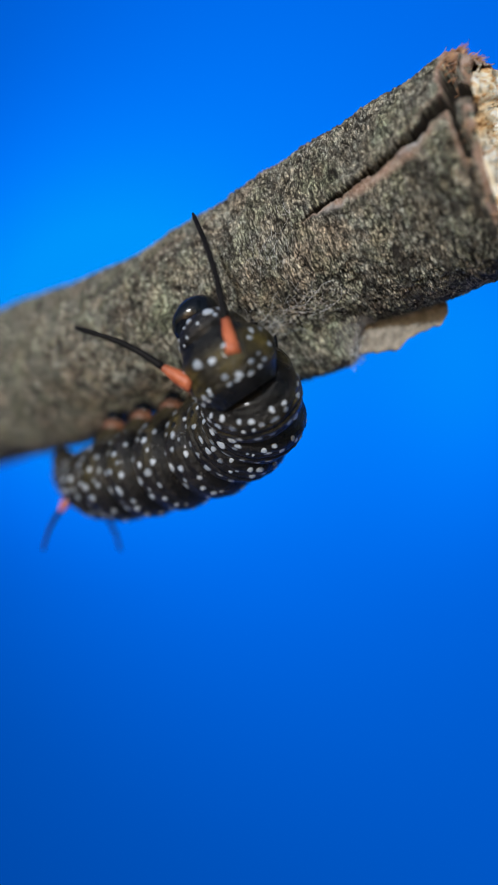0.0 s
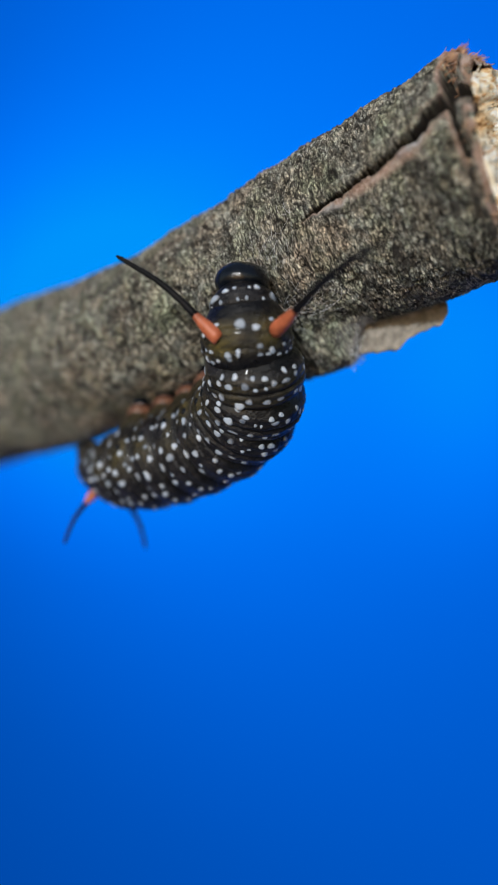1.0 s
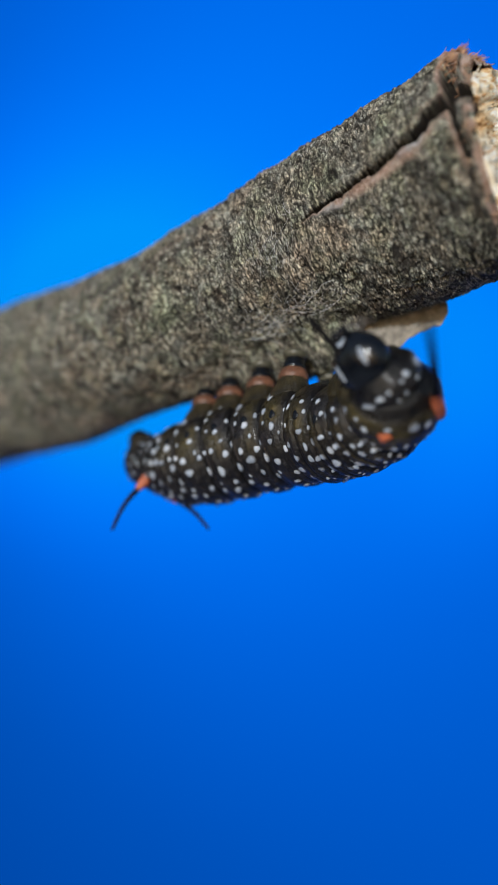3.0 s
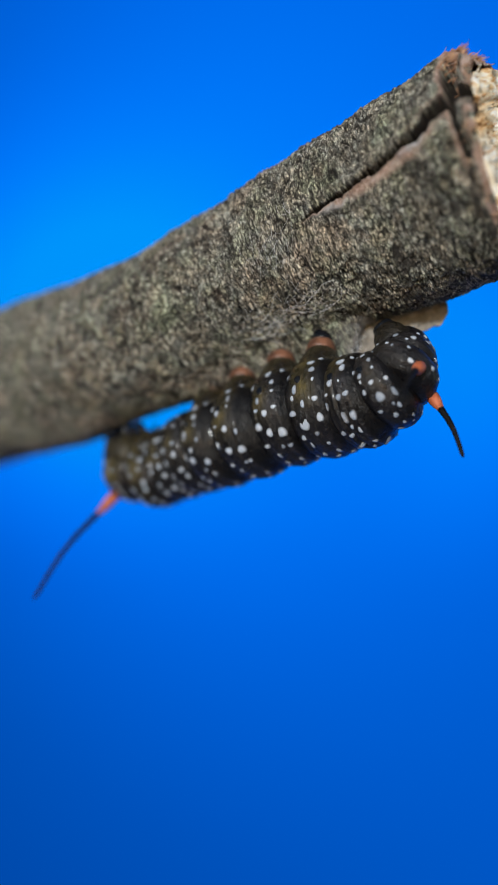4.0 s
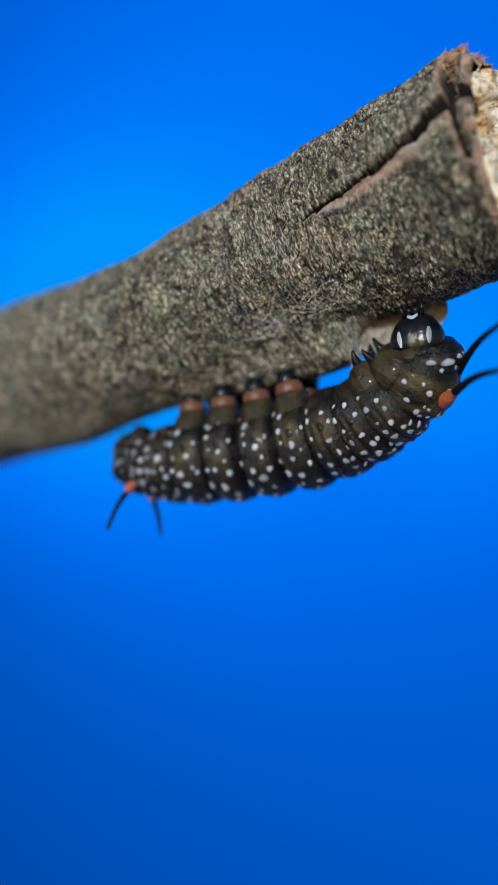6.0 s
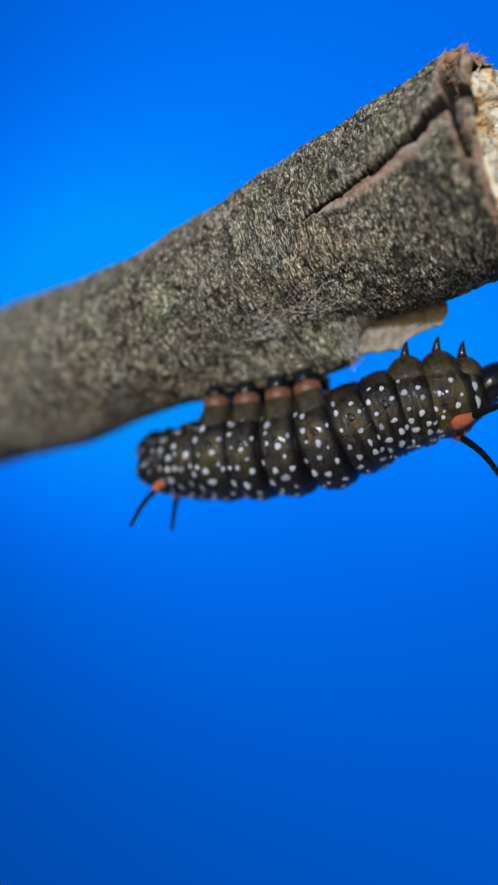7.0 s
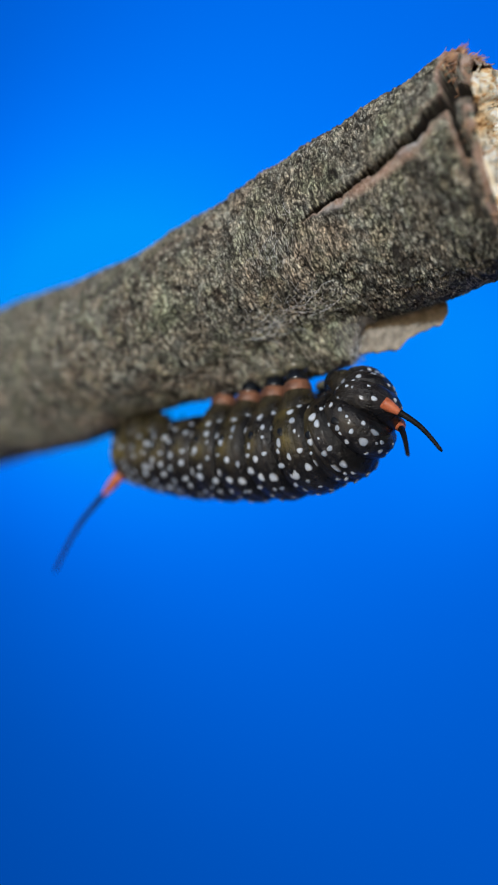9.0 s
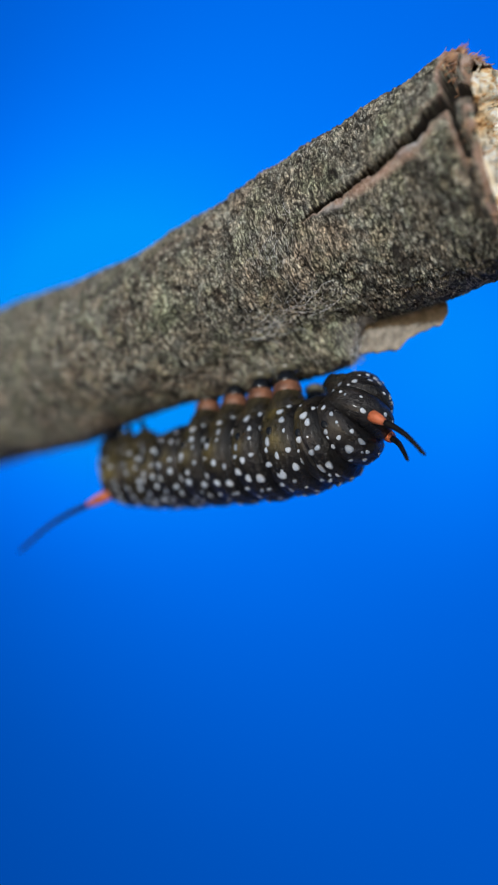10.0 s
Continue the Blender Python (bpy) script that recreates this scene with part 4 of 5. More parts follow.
    bend(0.8, [(-17.7, 81.2, -4.1), (-12.5, 75.6, -3.2), (-5.3, 70.7, -0.642), (0.491, 66.1, 2.1), (4.6, 62.0, 3.5), (7, 58.5, 5), (7.7, 55.9, 8.9)],
         [(0.0, -0.2, -0.9), (0.05, -0.58, -0.8), (0.05, -1.0, -0.15)], 55,
         [(5, 58.5, 10.8, 1), (20.7, 58.5, 4.5, 0)], [(-21.0, 75.6, -11.3, 0), (-11.3, 75.6, -11.3, 0)])
    bend(0.9, [(-17.3, 80.8, -4.1), (-12.5, 75.6, -3.2), (-5.3, 70.7, -0.35), (0.506, 68.1, 2.2), (5.8, 64.4, 3.1), (9.7, 62.3, 3.8), (13.3, 64.7, 5)],
         [(0.0, -0.2, -0.9), (0.05, -0.48, -0.86), (0.75, -0.45, -0.5)], 55,
         [(15.9, 62.3, 11.7, -1), (22.0, 62.3, -3.7, -1)], [(-20.8, 75.6, -11.3, 0), (-11.3, 75.6, -11.3, 0)])
    bend(1.0, [(-18.1, 81.2, -3.08), (-13.3, 76.2, -2.89), (-6.47, 71.3, -0.942), (-1.21, 66.6, 1.92), (0.564, 62.1, 5.28), (-0.247, 59.8, 9.38), (-0.654, 61.0, 14.3)],
         [(0.0, -0.2, -0.9), (0.2, -0.8, -0.6), (0, -1.0, -0.15)], 15,
         [(-10.9, 60.0, 16.5, -1), (12.1, 59.8, 18.7, 0)], [(-21.1, 76.2, -11.3, 0), (-11.1, 76.2, -11.7, 0)])
    bend(1.1, [(-16.4, 79.9, -4), (-11.8, 75.0, -2.8), (-5.9, 71.0, -0.352), (-0.605, 66.6, 2.1), (3.1, 62.8, 3.6), (5.3, 59.4, 5.1), (6.7, 56.5, 8.1)],
         [(0.0, -0.2, -0.9), (0.05, -0.58, -0.8), (0.05, -1.0, -0.15)], 55,
         [(3.9, 59.4, 11.0, 1), (19.8, 59.4, 2, 0)], [(-20.2, 75.0, -11.2, 0), (-9.3, 75.0, -11.2, 0)])
    bend(1.2, [(-15.8, 78.5, -4.3), (-12.4, 74.6, -1.9), (-6.9, 69.5, 2.8), (-0.587, 64.6, 5), (5, 60.7, 4.2), (7.4, 62.5, 1.8), (6.9, 70.2, -1.2)],
         [(0.0, -0.2, -0.9), (0, -0.9, -0.45), (0.1, -0.85, -0.5)], 20,
         [(14.4, 62.5, 0.206, 0), (1.6, 62.5, -7, 0)], [(-19.8, 74.6, -11.1, 0), (-9.3, 74.6, -10.8, 0)])
    bend(1.3, [(-16.0, 79.5, -4.3), (-11.8, 75.0, -2.8), (-5.9, 71.0, 0.234), (-0.596, 65.6, 2.9), (3, 61.8, 4.8), (5.5, 58.3, 6.7), (7.7, 54.8, 9)],
         [(0.0, -0.2, -0.9), (0.05, -0.58, -0.8), (0.05, -1.0, -0.15)], 55,
         [(3.6, 58.3, 12.7, 1), (20.5, 58.3, 3.1, 0)], [(-19.9, 75.0, -11.2, 0), (-8.7, 75.0, -11.2, 0)])
    bend(1.4, [(-16.0, 79.5, -4.3), (-11.8, 75.0, -3.5), (-5.9, 71.0, -1.5), (-0.602, 66.3, 1), (0.462, 62.2, 5.3), (-4.9, 62.3, 10.5), (-6.1, 63.7, 15.5)],
         [(0.0, -0.2, -0.9), (0.2, -0.8, -0.6), (0, -1.0, -0.15)], 15,
         [(-16.9, 62.3, 17.7, 0), (-3.1, 62.3, 27.5, 0)], [(-19.9, 75.0, -11.2, 0), (-8.7, 75.0, -10.9, 0)])
    bend(1.5, [(-16.0, 79.5, -4.33), (-11.8, 75.0, -2.48), (-5.31, 70.7, 1.11), (0.498, 67.1, 3.82), (5.7, 63.4, 5.18), (9.61, 61.3, 5.51), (12.6, 61.5, 7.61)],
         [(0.0, -0.2, -0.9), (0.05, -0.53, -0.83), (0.5, -0.6, -0.6)], 55,
         [(21.6, 61.3, 7.3, -1), (16.5, 61.3, -2.1, -1)], [(-19.8, 75.0, -11.2, 0), (-7.8, 75.0, -10.3, 0)])
    bend(1.6, [(-16.4, 79.9, -4), (-11.8, 75.0, -2.5), (-5.3, 70.7, 0.817), (0.498, 67.1, 2.7), (6.3, 64.2, 3.4), (10.0, 61.0, 4), (12.5, 60.7, 7.2)],
         [(0.0, -0.2, -0.9), (0.05, -0.53, -0.83), (0.5, -0.6, -0.6)], 55,
         [(21.5, 61.0, 4.4, 0), (18.1, 61.0, -1.6, -1)], [(-19.9, 75.0, -11.2, 0), (-8.7, 75.0, -10.3, 0)])
    bend(1.7, [(-16.0, 79.5, -4.3), (-11.8, 75.0, -3.2), (-5.3, 70.7, -0.934), (0.495, 66.7, 0.77), (5.2, 60.6, 2.7), (3.8, 57.6, 6.1), (0.203, 61.4, 9.1)],
         [(0.0, -0.2, -0.9), (0.2, -0.8, -0.6), (0, -1.0, -0.15)], 15,
         [(-1.9, 57.6, 7.8, 1), (9.8, 57.6, 11.8, 0)], [(-20.0, 75.0, -11.2, 0), (-8.7, 75.0, -10.3, 0)])
    bend(1.8, [(-16.0, 79.5, -4.3), (-11.8, 75.0, -3.5), (-5.9, 71.0, -1.5), (-0.602, 66.3, 0.766), (1.7, 61.5, 4.3), (-2.3, 60.9, 8.5), (-4.3, 62.8, 12.6)],
         [(0.0, -0.2, -0.9), (0.2, -0.8, -0.6), (0, -1.0, -0.15)], 15,
         [(-14.3, 60.9, 14.5, 0), (-0.0503, 60.9, 22.9, 0)], [(-20.0, 75.0, -11.5, 0), (-8.7, 75.0, -10.3, 0)])
    bend(1.9, [(-16.0, 79.5, -4.3), (-11.8, 75.0, -2.8), (-5.9, 71.0, -0.0586), (-0.605, 66.6, 2.7), (3.1, 62.8, 4.4), (5, 58.6, 7), (5.6, 56.1, 10.8)],
         [(0.0, -0.2, -0.9), (0.05, -0.58, -0.8), (0.05, -1.0, -0.15)], 55,
         [(2.4, 58.6, 13.7, 1), (20.1, 58.6, 7.9, 0)], [(-20.0, 75.0, -11.5, 0), (-8.7, 75.0, -10.3, 0)])
    bend(2.0, [(-16.4, 79.9, -4.02), (-11.8, 75.0, -2.48), (-5.31, 70.7, 0.233), (0.498, 67.1, 2.38), (5.61, 62.4, 3.81), (10.4, 60.4, 4.09), (11.5, 59.8, 5.23), (11.6, 59.3, 7)],
         [(0.0, -0.2, -0.9), (0.05, -0.53, -0.83), (0.62, -0.5, -0.6)], 55,
         [(19.5, 60.0, 6.04, 1), (21.1, 59.4, -3.8, -1)], [(-20.4, 75.0, -11.4, 0), (-8.7, 75.0, -10.6, 0)], 28)
    bend(2.1, [(-16.0, 79.5, -3.7), (-11.8, 75.0, -2.5), (-5.3, 70.7, 0.233), (0.498, 67.1, 2.4), (6.3, 64.2, 3.7), (10.2, 62.0, 4.3), (12.4, 60.8, 8)],
         [(0.0, -0.2, -0.9), (0.05, -0.53, -0.83), (0.5, -0.6, -0.6)], 55,
         [(21.9, 62.0, 5.3, 0), (17.8, 62.0, 0, -1)], [(-20.2, 75.0, -11.4, 0), (-8.7, 75.0, -10.6, 0)])
    bend(2.2, [(-16.0, 79.5, -4.3), (-11.8, 75.0, -3.5), (-5.9, 71.0, -1.5), (-0.602, 66.3, 1.3), (0.455, 61.3, 6.8), (-3.3, 60.6, 13.2), (-1.3, 60.4, 17.9)],
         [(0.0, -0.2, -0.9), (0.2, -0.8, -0.6), (0, -1.0, -0.15)], 15,
         [(-10.2, 60.6, 24.4, 0), (4.7, 60.6, 24.7, 0)], [(-20.2, 75.0, -11.4, 0), (-8.7, 75.0, -10.6, 0)])
    bend(2.3, [(-16.0, 79.5, -4.3), (-11.8, 75.0, -2.5), (-5.9, 71.0, 0.82), (-0.0539, 65.3, 2.9), (5, 61.7, 3.3), (8.1, 62.1, 1.2), (8.8, 69.2, -1.8)],
         [(0.0, -0.2, -0.9), (0, -0.9, -0.45), (0.1, -0.85, -0.5)], 20,
         [(16.6, 62.1, 1, 0), (6.1, 62.1, -4.4, 0)], [(-20.2, 75.0, -11.4, 0), (-8.7, 75.0, -10.6, 0)])
    bend(2.4, [(-16.0, 79.5, -4.3), (-11.8, 75.0, -2.8), (-5.3, 70.7, 0.233), (0.498, 67.1, 2.4), (6.3, 64.2, 3.9), (11.1, 61.5, 4.8), (14.9, 59.3, 9)],
         [(0.0, -0.2, -0.9), (0.05, -0.48, -0.86), (0.75, -0.45, -0.5)], 55,
         [(20.8, 61.5, 7.3, 0), (21.7, 61.5, 1, -1)], [(-20.2, 75.0, -11.4, 0), (-8.7, 75.0, -10.6, 0)])
    bend(2.5, [(-16.0, 79.5, -4.33), (-11.8, 75.0, -2.48), (-5.31, 70.7, 0.817), (-0.0547, 66.3, 3.5), (3.5, 61.5, 5.28), (4.93, 57.4, 7.67), (5.88, 54.8, 12.3)],
         [(0.0, -0.2, -0.9), (0.05, -0.58, -0.8), (0.05, -1.0, -0.15)], 55,
         [(1.7, 57.4, 16.1, 1), (20.7, 60.0, 11.3, -1)], [(-20.3, 75.0, -11.5, 0), (-8.4, 75.0, -10.8, 0)])
    bend(2.6, [(-16.0, 79.5, -4), (-11.8, 75.0, -2.5), (-5.3, 70.7, 0.233), (0.491, 66.1, 2.1), (5, 61.7, 3), (7.6, 58.1, 4), (8.8, 56.3, 6.7)],
         [(0.0, -0.2, -0.9), (0.05, -0.53, -0.83), (0.5, -0.6, -0.6)], 55,
         [(15.5, 58.1, 10.5, -1), (19.9, 58.1, 0, -1)], [(-20.2, 75.0, -11.4, 0), (-8.7, 75.0, -10.6, 0)])
    bend(2.7, [(-16.0, 79.5, -4.3), (-11.8, 75.0, -2.8), (-5.9, 71.0, -0.352), (-0.605, 66.6, 2.1), (3.3, 61.6, 3.8), (5.5, 58.3, 6), (6.6, 55.5, 9.3)],
         [(0.0, -0.2, -0.9), (0.05, -0.58, -0.8), (0.05, -1.0, -0.15)], 55,
         [(3.3, 58.3, 12.2, 1), (20.5, 58.3, -0.385, 0)], [(-20.2, 75.0, -11.4, 0), (-8.7, 75.0, -10.6, 0)])
    bend(3.0, [(-12.1, 77.0, -2.3), (-6.7, 73.3, -2.2), (-0.632, 69.6, -0.632), (4.8, 66.0, 0.762), (9.9, 60.0, 1.7), (11.6, 54.5, 3.8), (8.7, 53.0, 6.3)],
         [(-0.2, -0.5, -0.85), (0.05, -0.53, -0.83), (0.5, -0.6, -0.6)], 55,
         [(5.3, 54.5, 10.1, 1), (14.3, 54.5, 10.1, 0)], [(-15.2, 73.3, -9.4, 0), (-4.3, 73.3, -8.8, 0)])
    bend(3.2, [(-2.5, 73.4, -0.363), (0.535, 72.1, -0.952), (5, 68.0, -0.337), (9.9, 63.3, 0.209), (13.1, 56.9, 2.1), (11.2, 52.5, 4.9), (6.8, 52.1, 5.8), (2.7, 55.8, 4.8)],
         [(-0.3, -0.35, -0.8), (0.3, -0.5, -0.8), (-0.1, -0.9, -0.5)], 55,
         [(-0.903, 52.1, 2.8, 1), (1.2, 52.1, 9.6, 1)], [(-5.4, 72.1, -6.9, 0), (1.1, 72.1, -7.2, 0)])
    bend(3.45, [(14.4, 67.5, 2.4), (17.0, 62.6, 3.3), (16.7, 58.1, 4.5), (13.1, 56.9, 4.9), (8.8, 59.6, 4.1), (3.1, 62.8, 2.3), (-2.3, 67.2, 0.776), (-7.4, 74.5, -0.369)],
         [(0.5, -0.82, -0.3), (0, -0.55, -0.82), (-0.05, -0.2, -1.0)], 40,
         [(-14.5, 67.2, -6.4, -1), (-10.0, 67.2, -8.1, 0)], [(16.5, 62.6, -0.827, 0), (20.1, 62.6, 1.2, 0)])
    bend(3.8, [(16.9, 60.3, 8.2), (15.3, 61.3, 7), (11.0, 63.8, 4.9), (5.5, 67.7, 3.9), (-0.641, 70.6, 2), (-7.7, 77.5, 0.384), (-9.5, 80.9, -2), (-12.6, 85.7, 1.4)],
         [(0.35, -0.78, -0.55), (0, -0.55, -0.82), (-0.05, -0.2, -1.0)], 40,
         [(-28.1, 80.9, -11.0, -1), (-10.0, 80.9, -1.7, -1)], [(21.6, 61.3, 5.7, 0), (21.2, 61.3, 2.2, 0)])
    bend(3.9, [(17.1, 60.2, 8.1), (15.1, 61.4, 7.3), (11.0, 63.8, 4.7), (5.5, 67.7, 3), (-0.641, 70.6, 1.1), (-7, 76.9, -0.254), (-9.9, 81.3, -3), (-13.8, 87.7, 0)],
         [(0.35, -0.78, -0.55), (0, -0.55, -0.82), (-0.05, -0.2, -1.0)], 40,
         [(-29.0, 81.3, -9.7, -1), (-10.8, 81.3, -2.7, -1)], [(20.7, 61.4, 2.2, 0), (20.7, 61.4, 6.3, 0)])
    bend(4.0, [(14.6, 63.9, 8.65), (13.2, 60.6, 5.7), (10.8, 62.8, 4.09), (5.39, 66.7, 3.08), (-0.058, 70.3, 1.1), (-6.37, 77.2, -1.21), (-10.6, 80.0, -3.37), (-14.0, 83.0, -3.01), (-16.0, 87.0, 0.287)],
         [(0.25, -0.78, -0.65), (0, -0.55, -0.82), (0.3, -0.2, -0.95)], 40,
         [(-29.3, 88.0, -20.8, -1), (-12.8, 88.0, -4.43, -1)], [(13.4, 60.0, 4.56, 1), (19.0, 60.3, -0.796, 0)])
    bend(4.1, [(14.0, 62.1, 8.4), (12.6, 61.8, 6.8), (9.4, 63.6, 4.4), (4.4, 67.2, 3), (-1.2, 70.9, 0.819), (-7.8, 78.5, -0.907), (-11.3, 81.8, -3.4), (-16.2, 85.5, 2.1)],
         [(0.35, -0.78, -0.55), (0, -0.55, -0.82), (-0.05, -0.2, -1.0)], 40,
         [(-29.1, 81.8, -1.1, -1), (-28.7, 81.8, -3.1, 0)], [(14.2, 61.8, 2.2, 1), (18.1, 61.8, 1.6, 0)])
    bend(4.2, [(9.9, 63.3, 8.6), (9.5, 61.4, 6.8), (6.7, 62.9, 4.4), (2.1, 66.3, 3), (-2.4, 70.2, 0.811), (-7, 76.9, -0.698), (-9.5, 82.7, -1.2), (-7.4, 84.5, 3.1)],
         [(0.35, -0.78, -0.55), (0, -0.55, -0.82), (-0.05, -0.2, -1.0)], 40,
         [(-15.1, 82.7, -13.1, -1), (-4.2, 82.7, -1.8, -1)], [(9.8, 61.4, 2.7, 1), (16.2, 61.4, 1.4, 0)])
    bend(4.3, [(9.4, 63.6, 8.6), (8.6, 60.8, 6.7), (6.1, 62.2, 3.8), (2.1, 65.3, 1.8), (-2.4, 70.2, -0.927), (-5.7, 76.5, -2), (-6.7, 82.1, 0.203), (-5.2, 83.5, 4.4)],
         [(0.35, -0.78, -0.55), (0, -0.55, -0.82), (-0.05, -0.2, -1.0)], 40,
         [(-11.6, 82.1, -10.6, -1), (-2.1, 82.1, -0.406, -1)], [(9, 60.8, 2.2, 1), (13.8, 60.8, 1.4, 0)])
    bend(4.4, [(9.9, 63.3, 8.6), (9.2, 61.5, 7.3), (6.2, 63.2, 4.4), (1, 66.8, 2.4), (-4.9, 73.9, -0.366), (-12.4, 82.9, -3), (-15.7, 87.4, -6.1), (-21.1, 94.8, -3.5)],
         [(0.35, -0.78, -0.55), (0, -0.55, -0.82), (-0.05, -0.2, -1.0)], 40,
         [(-31.1, 87.4, -16.7, -1), (-17.4, 87.4, -5.8, -1)], [(9.3, 61.5, 3.2, 1), (15.0, 61.5, 0.812, 0)])
    bend(4.5, [(9.98, 65.0, 9.23), (8.93, 61.8, 6.12), (6.48, 62.8, 3.63), (0.992, 66.8, 2.59), (-4.88, 73.9, -0.061), (-11.2, 81.5, -2.56), (-15.5, 86.0, -3.69), (-17.8, 92.0, -0.987)],
         [(0.35, -0.78, -0.55), (0, -0.55, -0.82), (-0.05, -0.2, -1.0)], 40,
         [(-25.2, 87.5, -14.2, -1), (-14.2, 87.5, -4.77, -1)], [(9.2, 61.4, 4.3, 1), (16.0, 61.4, 0.304, 0)])
    bend(4.6, [(7.9, 64.4, 8.7), (7.3, 62.6, 7.4), (4.2, 64.2, 4.5), (-0.614, 67.6, 2.2), (-6.3, 75.2, -0.372), (-12.4, 82.9, -3.4), (-15.4, 87.9, -6.9), (-18.2, 93.8, -3.5)],
         [(0.35, -0.78, -0.55), (0, -0.55, -0.82), (-0.05, -0.2, -1.0)], 40,
         [(-29.1, 87.9, -18.9, -1), (-14.9, 87.9, -6.6, -1)], [(6.1, 62.6, 3.8, 1), (13.4, 62.6, 2.1, 0)])
    bend(4.7, [(7.4, 64.6, 8.5), (6.7, 61.8, 6.8), (4.1, 63.2, 3.9), (-0.0548, 66.3, 1.6), (-4.2, 72.2, -1.3), (-7.8, 78.5, -2.7), (-8.9, 84.1, -0.486), (-7.5, 85.5, 3.8)],
         [(0.35, -0.78, -0.55), (0, -0.55, -0.82), (-0.05, -0.2, -1.0)], 40,
         [(-13.9, 84.1, -10.8, -1), (-4.2, 84.1, -1.1, -1)], [(4.5, 61.8, 3.8, 1), (12.0, 61.8, 1.4, 0)])
    bend(4.8, [(6.7, 65.0, 9.6), (6.6, 62.9, 8.5), (4.7, 64.0, 3.9), (-0.0556, 67.3, 1.3), (-5.6, 74.5, -1.6), (-13.2, 83.8, -4.4), (-18.3, 89.8, -8.2), (-27.4, 99.0, -6.9)],
         [(0.35, -0.78, -0.55), (0, -0.55, -0.82), (-0.05, -0.2, -1.0)], 40,
         [(-32.1, 89.8, -18.7, -1), (-22.7, 89.8, -7.9, -1)], [(6.2, 62.9, 4.4, 1), (10.8, 62.9, 1, 0)])
    bend(4.9, [(7.2, 64.8, 8.8), (6.5, 61.9, 7.4), (3.6, 63.5, 4.1), (-0.605, 66.6, 1.9), (-6.2, 74.2, -1.6), (-10.0, 80.5, -2.7), (-11.3, 86.1, -0.498), (-9.8, 87.5, 3.9)],
         [(0.35, -0.78, -0.55), (0, -0.55, -0.82), (-0.05, -0.2, -1.0)], 40,
         [(-16.4, 86.1, -10.4, -1), (-6.5, 86.1, -1.1, -1)], [(5.6, 61.9, 3.3, 1), (11.6, 61.9, 1.4, 0)])
    bend(5.0, [(-4.69, 63.2, 10.2), (-5.91, 62.8, 6.32), (-6.51, 63.6, 1.89), (-5.93, 67.1, -0.72), (-1.63, 73.0, -1.69), (3.28, 74.9, -1.17), (6.33, 73.0, 1.2), (6.59, 71.3, 4.83)],
         [(0, -1.0, -0.15), (-0.1, -0.2, -1.0), (0.25, -0.6, -0.75)], 55,
         [(25.2, 73.5, -1.7, 0), (4.8, 73.5, -2.3, 1)], [(-11.7, 62.8, 7, 1), (-2.9, 62.8, 4.1, 1)])
    bend(5.1, [(-16.1, 80.9, 5.41), (-17.0, 80.5, 1.59), (-10.6, 75.1, -0.992), (-4.17, 72.2, -1.49), (1.72, 69.5, -0.918), (7.02, 65.9, 0.761), (10.4, 63.0, 3.28), (11.1, 61.5, 7.31)],
         [(-0.45, -0.12, -0.85), (0, -0.2, -1.0), (0.9, -0.15, -0.45)], 55,
         [(22.2, 63.0, 4.2, 0), (18.2, 63.0, 2.3, 0)], [(-25.6, 80.5, -3.5, 0), (-19.3, 80.5, -5.1, 0)], 0, 0.20)
    bend(5.2, [(-16.6, 81.4, -0.605), (-15.6, 79.9, -1.98), (-9.38, 75.3, -2.18), (-3.12, 72.7, -2.22), (2.77, 70.0, -1.79), (8.22, 66.4, 0.219), (12.0, 63.2, 3.29), (12.7, 61.7, 7.28)],
         [(-0.45, -0.12, -0.85), (0, -0.2, -1.0), (0.9, -0.15, -0.45)], 55,
         [(22.1, 63.2, 8.8, 0), (19.6, 63.2, 2.1, 0)], [(-21.4, 79.9, -7.9, 0), (-14.6, 79.9, -10.6, 0)], 0, 0.20)
    bend(5.3, [(-14.7, 80.4, 0.464), (-14.0, 78.5, -1.43), (-8.09, 74.8, -1.61), (-1.79, 72.1, -1.31), (4.02, 69.5, -0.0574), (9.32, 66.8, 1.6), (13.8, 64.5, 3.89), (16.6, 66.3, 7.61)],
         [(-0.45, -0.12, -0.85), (0, -0.2, -1.0), (0.9, -0.15, -0.45)], 55,
         [(22.5, 64.5, 3.2, 0), (16.8, 64.5, -1.7, 0)], [(-19.8, 78.5, -7.8, 0), (-12.0, 78.5, -10.9, 0)], 0, 0.20)
    bend(5.4, [(-16.0, 81.7, 1.42), (-14.4, 78.8, -1.43), (-8.09, 74.8, -1.61), (-1.79, 72.1, -0.952), (4.39, 68.2, -0.338), (10.0, 61.0, 0.705), (10.8, 55.0, 3.81), (7.5, 53.8, 5.11), (4.41, 56.8, 6.52)],
         [(-0.45, -0.12, -0.85), (0.2, -0.35, -0.9), (-0.1, -1.0, -0.35)], 30,
         [(1.3, 53.8, 3.1, 1), (11.5, 53.8, 8.5, 0)], [(-17.0, 78.8, -8.8, 0), (-11.1, 78.8, -9.8, 0)], 0, 0.20)
